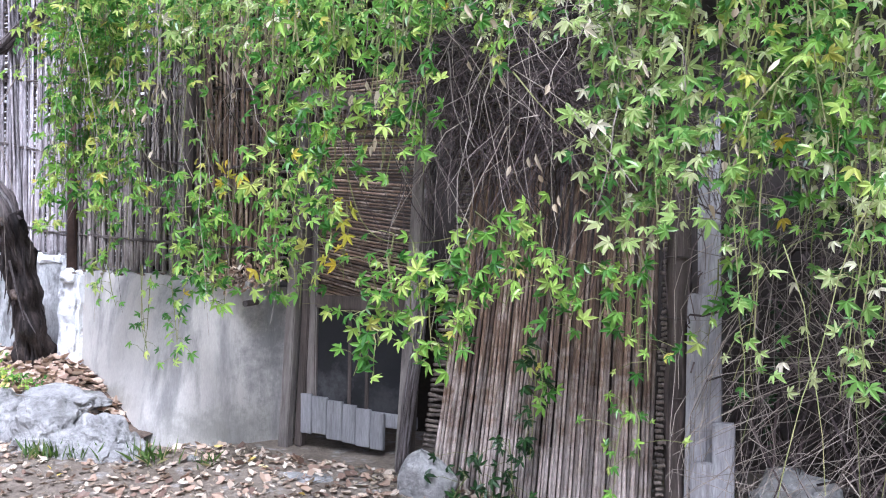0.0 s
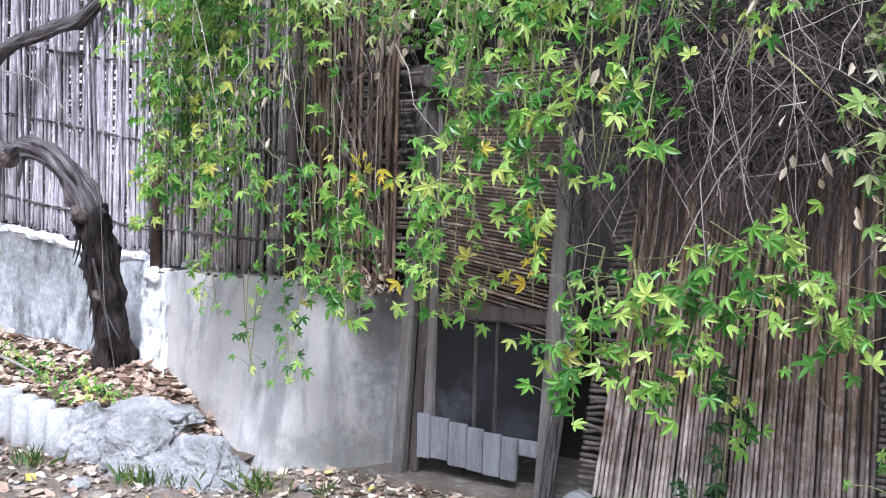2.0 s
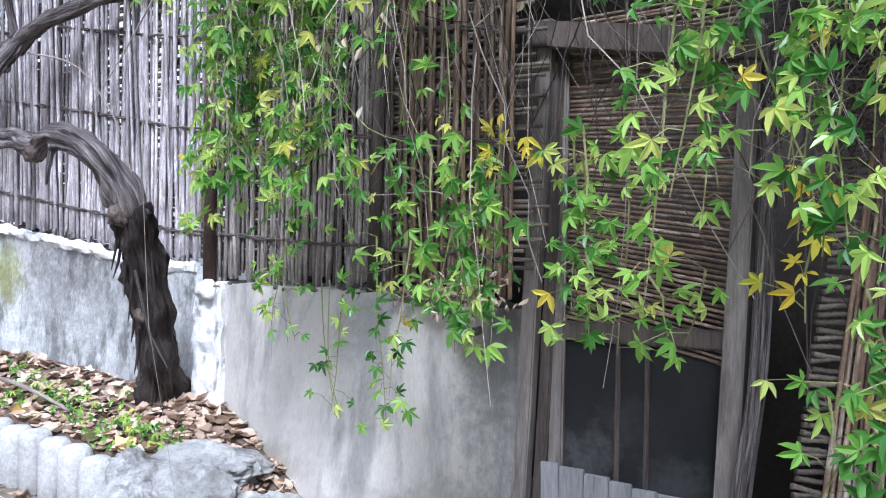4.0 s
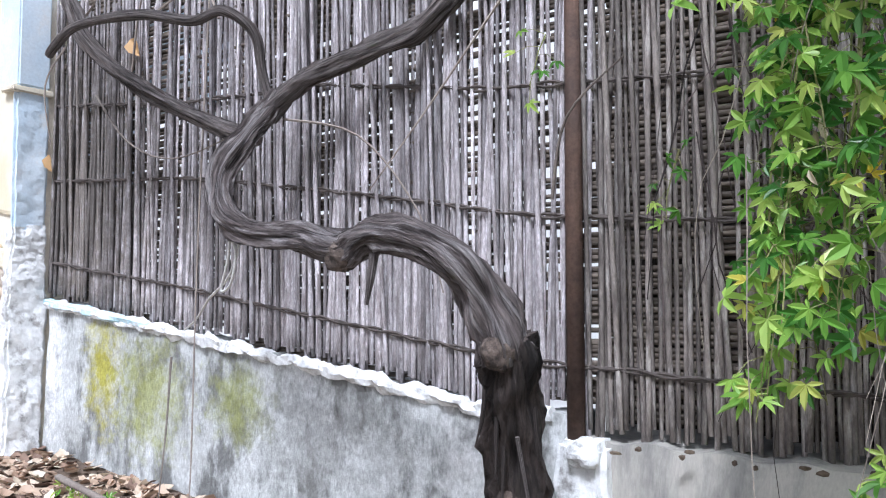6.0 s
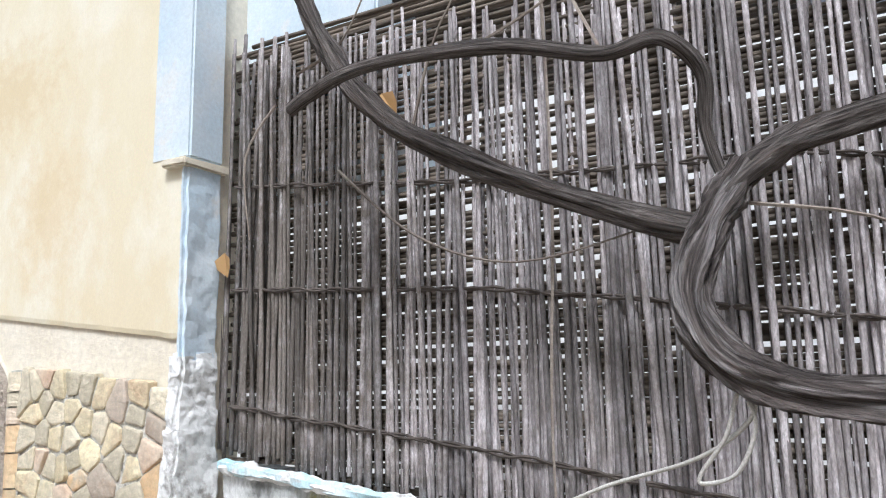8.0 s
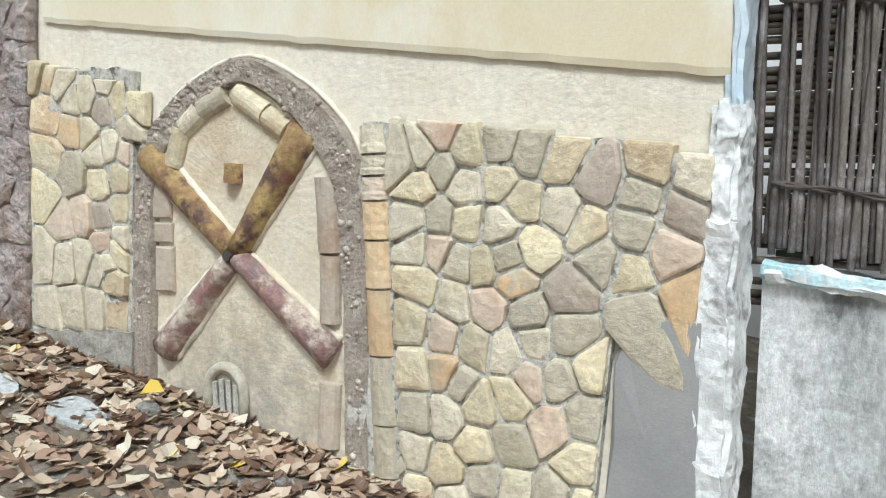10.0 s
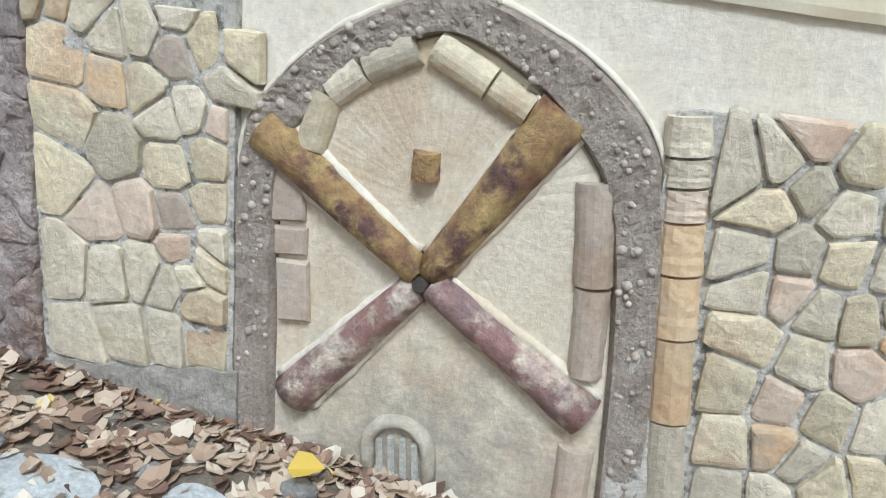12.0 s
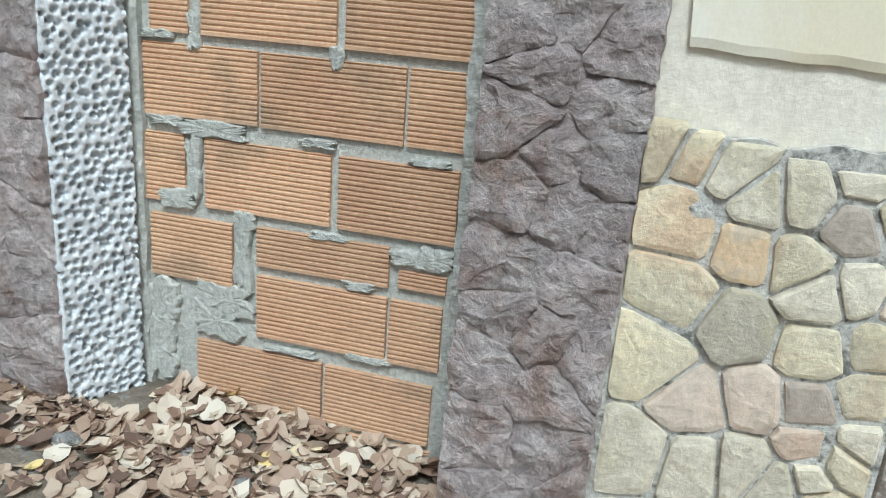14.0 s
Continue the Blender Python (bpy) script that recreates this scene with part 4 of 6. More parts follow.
hub = (-7.675, 1.82)
for end, m_, w in (((-8.09, 2.16), M_RUST, 0.12), ((-7.36, 2.24), M_RUST, 0.135), ((-8.05, 1.44), M_PLUM, 0.125), ((-7.27, 1.51), M_PLUM, 0.12)):
    d = (Vector(end) - Vector(hub)).normalized()
    part("sail", half_tile(Vector(hub) + d * 0.02, end, 0.085, w, 0.062), m_, mill, "half-round clay sail, ochre and rust" if m_ is M_RUST else "half-round clay sail, plum and white", True)
for end in ((-8.09, 2.16), (-7.36, 2.24), (-8.05, 1.44), (-7.27, 1.51)):
    # plaster pressed up against the sails
    d = (Vector(end) - Vector(hub)).normalized()
    for sg in (-1, 1):
        pts = [(hub[0] + (end[0] - hub[0]) * t + sg * d.y * (0.036 + 0.026 * t) , 2.488, hub[1] + (end[1] - hub[1]) * t - sg * d.x * (0.036 + 0.026 * t)) for t in [0.1 + 0.88 * k / 18 for k in range(19)]]
        bm = bmesh.new()
        tube(bm, pts, [0.014 + 0.008 * noise.noise(Vector((k * 0.8, end[0] * 5, sg))) for k in range(19)], 7, 0.5, end[1] * 3 + sg)
        part("plaster_fillet", bm, M_BAND, mill, "", True)
bm = bmesh.new()
tube(bm, [(hub[0], 2.47, hub[1]), (hub[0], 2.425, hub[1])], [0.022, 0.018], 10, 0.15)
part("hub", bm, M_WIRE, mill, "dark hub stub")
part("knob", half_tile((-7.68, 2.065), (-7.675, 2.13), 0.07, 0.065, 0.05), M_RUST, mill, "ochre stone knob")
for p0, p1, w in (((-7.97, 2.12), (-7.92, 2.25), 0.085), ((-7.91, 2.255), (-7.83, 2.31), 0.085), ((-7.82, 2.315), (-7.70, 2.365), 0.085), ((-7.655, 2.365), (-7.53, 2.29), 0.085), ((-7.525, 2.285), (-7.44, 2.235), 0.08), ((-7.285, 2.09), (-7.275, 1.85), 0.095), ((-7.275, 1.84), (-7.28, 1.62), 0.085), ((-7.285, 1.42), (-7.30, 1.2), 0.09)):
    part("edge_brick", half_tile(p0, p1, w, w, 0.038), (M_TAUPE if p0[0] > -7.4 else rnd.choice((M_STONE, M_STONE2))), mill, smooth=False)
for z, h in ((2.0, 0.15), (1.875, 0.075), (1.74, 0.17)):
    part("edge_brick", slab([(-8.08, z - h / 2), (-7.99, z - h / 2 + 0.004), (-7.985, z + h / 2), (-8.075, z + h / 2)], 2.49, 0.02, 0.008), M_TAUPE, mill)
# small arched gate at its foot
arch = [(-7.75 + 0.085 * math.cos(a), 2.48, 1.325 + 0.085 * math.sin(a)) for a in [math.pi * k / 12 for k in range(13)]]
bm = bmesh.new()
tube(bm, [(-7.665, 2.48, 1.18)] + arch + [(-7.835, 2.48, 1.18)], [0.02] * 15, 7, 0.15)
gate = part("gate", bm, M_BAND, mill, "little arched gate surround", True)
for k in range(4):
    bm = bmesh.new()
    x = -7.80 + 0.033 * k
    tube(bm, [(x, 2.478, 1.19), (x, 2.474, 1.37 - 0.012 * abs(k - 1.5))], [0.011, 0.009], 6, 0.1)
    part("bar", bm, M_MORTAR, gate)

# ---- reed fence ----
def reed_mesh(name, material, sides=5, seed=0, bend=0.006):
    """One cane of unit height with its nodes."""
    bm = bmesh.new()
    pts, rad = [], []
    for i in range(13):
        t = i / 12
        pts.append((bend * noise.noise(Vector((seed, t * 2, 0))), bend * noise.noise(Vector((seed, t * 2, 9))), t))
        rad.append(0.0098 - 0.0022 * t + 0.0012 * noise.noise(Vector((seed * 3, t * 7, 1))) + (0.0014 if i % 2 else -0.0003))
    tube(bm, pts, rad, sides)
    me = bpy.data.meshes.new(name)
    bm.to_mesh(me)
    bm.free()
    me.materials.append(material)
    me.polygons.foreach_set("use_smooth", [True] * len(me.polygons))
    return me


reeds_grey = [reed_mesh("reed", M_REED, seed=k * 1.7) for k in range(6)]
reeds_brown = [reed_mesh("reed", M_REEDB, seed=k * 2.3 + 40) for k in range(6)]
reeds_shaded = [reed_mesh("reed", M_REEDSHADED, seed=k * 2.1 + 20) for k in range(6)]
reeds_cross = [reed_mesh("cross_reed", M_REEDBACK, seed=k * 2.9 + 80) for k in range(5)]


def fence_top(x):
    k = [(-6.1, 3.62), (-5.9, 3.56), (-5.3, 3.48), (-4.4, 3.42), (-3.0, 3.45), (-1.0, 3.3)]
    for (a, za), (b, zb) in zip(k, k[1:]):
        if x <= b:
            return za + (zb - za) * (x - a) / (b - a)
    return 3.3


fence = thing("reed_fence", "weathered grey reed fence tied with dark wire", "fence")
x = -6.06
while x < -1.2:
    gap_side = x > -2.72
    lo = (low_top(x) + 0.01 if x < -2.76 else 1.43) + rnd.uniform(-0.01, 0.05)
    if gap_side and rnd.random() < 0.1:
        lo -= 0.05
    hi = fence_top(x) + rnd.uniform(-0.12, 0.06)
    ob = new("reed", rnd.choice(reeds_brown if x > -1.75 else reeds_shaded if gap_side else reeds_grey))
    ob.parent = fence
    ob.location = (x, 2.70 + rnd.uniform(-0.012, 0.012), lo)
    ob.rotation_euler = (rnd.gauss(0, 0.008), rnd.gauss(0, 0.021) - 0.012, rnd.uniform(0, 6))
    s = rnd.uniform(0.72, 1.2)
    ob.scale = (s, s, hi - lo)
    x += rnd.choice((0.0135, 0.0145, 0.016, 0.0175)) if rnd.random() > 0.03 else 0.025
    if gap_side:
        x += 0.003
    elif x > -4.2:
        x -= 0.0018
for _ in range(28):
    # odd canes pushed in behind
    x = rnd.uniform(-6.05, -2.85)
    lo = low_top(x) + rnd.uniform(0, 0.06)
    ob = new("reed", rnd.choice(reeds_grey))
    ob.parent = fence
    ob.location = (x, 2.718, lo)
    ob.rotation_euler = (0, rnd.gauss(0, 0.03), rnd.uniform(0, 6))
    ob.scale = (0.9, 0.9, fence_top(x) - lo + rnd.uniform(-0.2, 0.05))
cross = thing("reed_fence_backing", "horizontal canes behind the reed fence", "fence")
z = 1.5
while z < 3.62:
    for a, b in ((-6.02, -4.3), (-4.45, -2.6), (-2.75, -1.15)):
        if z < low_top((a + b) / 2) - 0.02 and a < -2.8:
            continue
        lo, hi = a + rnd.uniform(-0.12, 0.1), b + rnd.uniform(-0.1, 0.1)
        lo = max(lo, -6.12)
        if rnd.random() < 0.03:
            continue
        ob = new("cross_reed", rnd.choice(reeds_cross))
        ob.parent = cross
        ob.location = (lo, 2.735 + rnd.uniform(-0.008, 0.008), z)
        ob.rotation_euler = (0, radians(90) + rnd.gauss(0, 0.006), 0)
        ob.scale = (1.1, 1.1, hi - lo)
    z += rnd.uniform(0.0165, 0.0225)


def tie_z(k, x):
    rows = [[(-6.0, 2.98), (-4.9, 2.84), (-4.4, 2.80), (-3.9, 2.77), (-3.1, 2.63), (-1.2, 2.45)],
            [(-6.0, 2.55), (-4.8, 2.46), (-3.9, 2.33), (-2.9, 2.16), (-1.2, 2.02)],
            [(-6.0, 2.09), (-4.9, 1.95), (-3.9, 1.80), (-3.0, 1.67), (-1.2, 1.58)]][k]
    for (a, za), (b, zb) in zip(rows, rows[1:]):
        if x <= b:
            return za + (zb - za) * (x - a) / (b - a)
    return rows[-1][1]


for k in range(3):
    bm = bmesh.new()
    for off in (0, 1):
        xs = [-5.99 + 0.04 * i for i in range(120)]
        tube(bm, [(x, 2.684 - 0.004 * off + 0.003 * math.sin(i * 1.9 + off * 3), tie_z(k, x) + 0.006 * math.sin(i * 1.3 + off * 3) + 0.01 * noise.noise(Vector((x * 4, k, off)))) for i, x in enumerate(xs)],
             [0.0055 + 0.002 * noise.noise(Vector((x * 9, k, 3))) for x in xs], 5)
    part("tie_wire", bm, M_WIRE, fence, "dark twisted tie wire")
# rusty pole in front of the canes
bm = bmesh.new()
tube(bm, [(-2.755, 2.665, 1.36), (-2.752, 2.66, 2.2), (-2.745, 2.66, 3.3)], [0.030, 0.029, 0.028], 12, 0.06)
tagged(part("fence_pole", bm, M_RUSTPOLE, smooth=True), "rusty brown iron pole against the reed fence", "pole")
bm = bmesh.new()
tube(bm, [(-1.80, 2.66, 1.40), (-1.79, 2.66, 2.2), (-1.78, 2.66, 3.2)], [0.028, 0.027, 0.025], 9, 0.12)
tagged(part("fence_pole", bm, M_DARKWOOD, smooth=True), "thin dark wooden pole against the reed fence", "pole")

# ---- the old vine trunk ----
vine = thing("old_vine", "gnarled old vine trunk with peeling bark, bare", "vine")
line = smooth_line([(-2.90, 2.52, 0.80), (-2.88, 2.5, 0.95), (-2.835, 2.42, 1.17), (-2.79, 2.34, 1.40), (-2.755, 2.26, 1.60), (-2.735, 2.20, 1.74), (-2.775, 2.15, 1.885), (-2.87, 2.10, 2.0), (-3.07, 2.10, 2.07), (-3.19, 2.12, 2.06), (-3.29, 2.14, 2.03), (-3.50, 2.19, 2.08), (-3.78, 2.23, 2.11), (-3.97, 2.24, 2.185), (-4.056, 2.28, 2.34), (-4.03, 2.38, 2.52), (-3.99, 2.44, 2.62), (-3.95, 2.48, 2.69)], 7)
n = len(line)
keyr = [0.098, 0.085, 0.08, 0.078, 0.074, 0.085, 0.068, 0.062, 0.058, 0.056, 0.066, 0.052, 0.053, 0.056, 0.056, 0.052, 0.052, 0.05]
rad = [lerp(keyr[min(int(i / 7), 17)], keyr[min(int(i / 7) + 1, 17)], (i % 7) / 7) * (1.0 if i < 35 else 0.88) for i in range(n)]
bm = bmesh.new()
tube(bm, line[34:], rad[34:], 56, 0.5, 3.0)
part("trunk", bm, M_BARK, vine, "twisted grey-brown trunk", True)
bm = bmesh.new()
tube(bm, line[:37], [r * (1.0 + 0.06 * math.sin(i * 1.1)) for i, r in enumerate(rad[:37])], 56, 0.6, 3.0)
part("trunk_foot", bm, M_BARKDARK, vine, "dark shaggy foot of the trunk", True)
for i in range(22):
    k = rnd.randrange(2, 32)
    a = rnd.uniform(0, 6.28)
    p = line[k] + Vector((math.cos(a) * rad[k] * 0.98, math.sin(a) * rad[k] * 0.98, 0))
    bm = bmesh.new()
    out = Vector((math.cos(a), math.sin(a), 0)) * rnd.uniform(0.005, 0.03)
    tube(bm, [p, p - Vector((0, 0, 0.07)) + out * 0.3, p - Vector((0, 0, rnd.uniform(0.12, 0.2))) + out], [0.007, 0.006, 0.002], 5, 0.3)
    part("bark_strip", bm, M_BARKDARK, vine)
limb_r = smooth_line([(-4.0, 2.45, 2.61), (-3.9, 2.49, 2.71), (-3.78, 2.52, 2.767), (-3.54, 2.56, 2.824), (-3.34, 2.60, 2.872), (-3.18, 2.62, 2.98), (-2.98, 2.62, 3.08), (-2.6, 2.55, 3.2)], 6)
bm = bmesh.new()
tube(bm, limb_r, [0.043 - 0.013 * i / len(limb_r) for i in range(len(limb_r))], 40, 0.5, 9.0)
part("limb", bm, M_LIMB, vine, "dark rising limb", True)
limb_l = smooth_line([(-4.02, 2.42, 2.52), (-4.16, 2.42, 2.56), (-4.51, 2.41, 2.71), (-4.91, 2.38, 2.92), (-5.09, 2.31, 3.10), (-5.18, 2.30, 3.24), (-5.28, 2.30, 3.42), (-5.36, 2.30, 3.62)], 6)
bm = bmesh.new()
tube(bm, limb_l, [0.034 + 0.003 * math.sin(i * 0.5) for i in range(len(limb_l))], 40, 0.5, 14.0)
part("limb", bm, M_LIMB, vine, "grey limb climbing to the wall", True)
limb_3 = smooth_line([(-4.0, 2.47, 2.66), (-4.03, 2.45, 2.8), (-4.02, 2.40, 2.94), (-4.097, 2.31, 3.02), (-4.24, 2.28, 3.0), (-4.48, 2.22, 3.06), (-4.73, 2.18, 3.08), (-5.0, 2.2, 3.10), (-5.2, 2.24, 3.08), (-5.31, 2.26, 3.05)], 6)
bm = bmesh.new()
tube(bm, limb_3, [0.016 + 0.006 * min(1, i / 12) for i in range(len(limb_3))], 9, 0.3, 21.0)
part("limb", bm, M_LIMB, vine, "thin looping side shoot", True)
# bark flakes and the peg under the bend
for p0, p1, r in (((-3.13, 2.10, 2.01), (-3.15, 2.09, 1.86), 0.014), ((-2.70, 2.2, 1.5), (-2.70, 2.3, 1.15), 0.006), ((-2.89, 2.36, 1.35), (-2.93, 2.42, 0.98), 0.009), ((-2.76, 2.34, 1.2), (-2.68, 2.36, 1.07), 0.005)):
    bm = bmesh.new()
    a, b = Vector(p0), Vector(p1)
    tube(bm, [a, a.lerp(b, 0.5) + Vector((0.01, -0.01, 0)), b], [r, r * 0.8, r * 0.4], 6, 0.3)
    part("bark_strip", bm, M_BARK, vine)
for p, s in (((-2.72, 2.135, 1.73), 0.05), ((-3.28, 2.11, 2.01), 0.045), ((-2.79, 2.30, 1.30), 0.035)):
    burl = boulder("burl", "", p, (s, s * 0.8, s), M_BURL, p[0] * 7, vine, 3)
    burl.data.polygons.foreach_set("use_smooth", [True] * len(burl.data.polygons))
# thin shoots over the fence
bm = bmesh.new()
shoots = [[(-5.0, 2.5, 2.95), (-4.85, 2.45, 3.3), (-4.6, 2.45, 3.6)], [(-4.3, 2.45, 3.07), (-4.42, 2.44, 3.35), (-4.5, 2.44, 3.6)], [(-5.3, 2.5, 2.9), (-4.95, 2.45, 2.62), (-4.6, 2.45, 2.5), (-4.2, 2.46, 2.56)],
          [(-3.95, 2.5, 2.6), (-3.6, 2.55, 2.5), (-3.35, 2.6, 2.2), (-3.25, 2.62, 1.9)], [(-2.95, 2.6, 2.95), (-3.3, 2.62, 2.6), (-3.62, 2.64, 2.3)], [(-4.55, 2.6, 3.4), (-4.52, 2.55, 2.7), (-4.55, 2.55, 2.0), (-4.5, 2.5, 1.2), (-4.45, 2.45, 0.98)],
          [(-5.5, 2.5, 3.3), (-5.25, 2.45, 3.35), (-5.1, 2.45, 3.6)], [(-4.8, 2.45, 3.18), (-4.5, 2.48, 3.3), (-4.2, 2.5, 3.5)], [(-4.72, 2.55, 1.62), (-4.68, 2.5, 1.3), (-4.66, 2.45, 0.98)], [(-2.8, 2.6, 2.2), (-2.72, 2.55, 2.45), (-2.5, 2.5, 2.6)], [(-5.6, 2.5, 3.2), (-5.7, 2.45, 3.0), (-5.72, 2.5, 2.7)]]
for s in shoots:
    pts = smooth_line(s, 5)
    tube(bm, pts, [0.006 - 0.0035 * i / len(pts) for i in range(len(pts))], 5, 0.2)
part("shoot", bm, M_TWIG, vine, "thin bare shoots")
# white cord
bm = bmesh.new()
pts = smooth_line([(-4.72, 2.62, 1.74), (-4.55, 2.56, 1.80), (-4.35, 2.46, 1.88), (-4.12, 2.36, 1.95), (-4.0, 2.3, 2.01), (-3.93, 2.26, 2.08), (-3.96, 2.25, 2.12), (-4.0, 2.27, 2.02), (-4.07, 2.3, 1.93), (-4.06, 2.3, 1.91), (-3.98, 2.27, 1.94), (-3.93, 2.25, 2.04), (-3.94, 2.24, 2.1)], 6)
tube(bm, pts, [0.0055] * len(pts), 6, 0.2)
tagged(part("cord", bm, M_ROPE, smooth=True), "knotted white cord hanging from the vine", "cord")

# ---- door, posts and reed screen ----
# Backing wall and roof are both added; they make the space behind dark.
tagged(part("wall_back", block(-2.95, 3.5, 0.2, 5.5, 3.65, 3.4), M_BACK), "added backing wall, dark in place of shade behind door and thicket", "wall", kind="structure")
tagged(part("roof_lean_to", block(-2.6, 2.95, 3.3, 5.5, 3.65, 3.35), M_BACK), "unseen roof added to keep the doorway dark", "roof", kind="structure")


def plank(p0, p1, w, d, bevel=0.006, wob=0.003):
    """A board from p0 to p1 (its middle line), w wide across x, d deep."""
    a, b = Vector(p0), Vector(p1)
    L = (b - a).length
    bm = block(-w / 2, -d / 2, 0, w / 2, d / 2, L, bevel, wob, 3)
    m = Matrix.Translation(a) @ (b - a).to_track_quat('Z', 'Y').to_matrix().to_4x4()
    # keep the board's width along x
    ax = (b - a).normalized()
    xx = Vector((1, 0, 0)) - ax * ax.x
    xx.normalize()
    yy = ax.cross(xx)
    m = Matrix((( xx.x, yy.x, ax.x, a.x), (xx.y, yy.y, ax.y, a.y), (xx.z, yy.z, ax.z, a.z), (0, 0, 0, 1)))
    bm.transform(m)
    return bm


gatew = thing("door_frame", "old weathered wooden door posts and lintel", "door frame")
part("post", plank((-1.195, 2.80, 0.45), (-1.115, 2.84, 2.5), 0.06, 0.07), M_POSTWOOD, gatew)
part("post", plank((-1.135, 2.86, 0.5), (-1.06, 2.88, 2.45), 0.05, 0.06), M_DARKWOOD, gatew)
part("post", plank((-0.42, 2.76, 0.42), (-0.36, 2.84, 2.4), 0.075, 0.08), M_POSTWOOD, gatew, "brown wooden post, leaning")
part("lintel", plank((-1.2, 2.82, 2.45), (0.1, 2.82, 2.24), 0.1, 0.09), M_DARKWOOD, gatew)
bm = bmesh.new()
pts = smooth_line([(-0.37, 2.64, 0.42), (-0.345, 2.66, 0.8), (-0.30, 2.70, 1.3), (-0.27, 2.74, 2.3)], 8)
tube(bm, pts, [0.03] * len(pts), 11, 0.3, 5)
part("pole", bm, M_BARK, gatew, "peeling bark-covered pole", True)
door = thing("garden_door", "old door with black panels, reed top and grey boards at its foot", "door")
part("panel", block(-1.06, 2.88, 0.72, -0.42, 2.895, 1.28, 0.003), M_BLACK, door, "blackened panel")
part("rail", block(-1.09, 2.855, 1.27, -0.41, 2.90, 1.345, 0.008, 0.003, 3), M_DARKWOOD, door)
part("rail", block(-1.09, 2.852, 0.66, -0.41, 2.90, 0.735, 0.008, 0.003, 3), M_DOORBOARD, door)
part("stile", block(-1.10, 2.852, 0.60, -1.04, 2.90, 2.35, 0.008, 0.003, 3), M_POSTWOOD, door)
for x in (-0.83, -0.72):
    part("stile", block(x - 0.008, 2.868, 0.74, x + 0.011, 2.884, 1.275, 0.004, 0.002, 3), M_DARKWOOD, door)
edge = [-1.115]
for w in (0.075, 0.10, 0.10, 0.085, 0.09, 0.085):
    edge.append(edge[-1] + w)
for k in range(6):
    x0, x1 = edge[k] + 0.0015, edge[k + 1] - 0.0015
    part("board", block(x0, 2.825, 0.60 - 0.075 * (x0 + 1.1) - rnd.choice((0.0, 0.01, 0.022)), x1, 2.848, 0.795 - 0.125 * (x0 + 1.1), 0.003, 0.002, 3), M_DOORBOARD, door, "grey splintered board")
z = 1.36
while z < 2.5:
    ob = new("reed", rnd.choice(reeds_brown))
    ob.parent = door
    ob.location = (-1.04, 2.88 + rnd.uniform(-0.006, 0.006), z)
    ob.rotation_euler = (0, radians(90) + 0.25 * min(1, max(-0.4, (1.9 - z) * 1.0 + 0.35)), 0)
    ob.scale = (0.8, 0.8, 0.66)
    z += 0.0172

screen = thing("reed_screen", "brown split-reed screen leaning against posts", "screen")
n_reed = 56
for i in range(n_reed):
    t = i / (n_reed - 1)
    xb, xt = lerp(-0.12, 0.87, t), lerp(0.05, 0.86, t)
    lo = lerp(0.56, 0.38, t) + rnd.uniform(-0.03, 0.02)
    a, b = Vector((xb, 2.50 + rnd.uniform(-0.012, 0.012), lo)), Vector((xt + rnd.uniform(-0.006, 0.006), 2.66, 2.35 + rnd.uniform(-0.05, 0.05)))
    ob = new("reed", rnd.choice(reeds_brown))
    ob.parent = screen
    ob.location = a
    ob.rotation_mode = 'QUATERNION'
    ob.rotation_quaternion = (b - a).to_track_quat('Z', 'Y')
    sc = rnd.uniform(0.75, 1.05)
    ob.scale = (sc, sc, (b - a).length)
z = 0.5
while z < 2.3:
    for x0, w in ((-0.22 + 0.1 * (z - 0.5), 0.13), (0.885, 0.035)):
        ob = new("cross_reed", rnd.choice(reeds_cross))
        ob.parent = screen
        ob.location = (x0 + rnd.uniform(-0.008, 0.008), 2.53 + 0.085 * (z - 0.5), z)
        ob.rotation_euler = (0, radians(90) + rnd.uniform(-0.15, 0.15), 0)
        ob.scale = (0.9, 0.9, w)
    z += 0.0235
posts = thing("post_pair", "dark round post beside silvery grey timbers", "post")
bm = bmesh.new()
pts = smooth_line([(0.965, 2.60, 0.35), (0.95, 2.60, 0.95), (0.955, 2.61, 1.5), (0.95, 2.62, 2.3)], 7)
tube(bm, pts, [0.046 + 0.006 * math.sin(i) for i in range(len(pts))], 12, 0.2, 8)
part("round_post", bm, M_DARKWOOD, posts, "dark round post", True)
for z in (1.02, 1.35, 1.6):
    bm = bmesh.new()
    tube(bm, [(0.955 + 0.053 * math.cos(a), 2.605 + 0.053 * math.sin(a), z) for a in [2 * math.pi * k / 14 for k in range(15)]], [0.0035] * 15, 5)
    part("wire", bm, M_WIRE, posts)
part("timber", plank((1.045, 2.57, 0.35), (1.04, 2.6, 1.45), 0.085, 0.06), M_GREYWOOD, posts)
part("timber", plank((1.105, 2.60, 0.5), (1.06, 2.63, 2.2), 0.09, 0.05), M_GREYWOOD, posts)
part("timber", plank((1.165, 2.53, 0.4), (1.15, 2.55, 0.94), 0.085, 0.045), M_GREYWOOD, posts)
part("timber", plank((1.08, 2.52, 0.38), (1.075, 2.53, 0.78), 0.085, 0.04), M_GREYWOOD, posts)
bm = bmesh.new()
bmesh.ops.create_icosphere(bm, subdivisions=4, radius=1)
cuts = [Vector((rnd.gauss(0, 1), rnd.gauss(0, 1), rnd.gauss(0.3, 0.8))).normalized() for _ in range(11)]
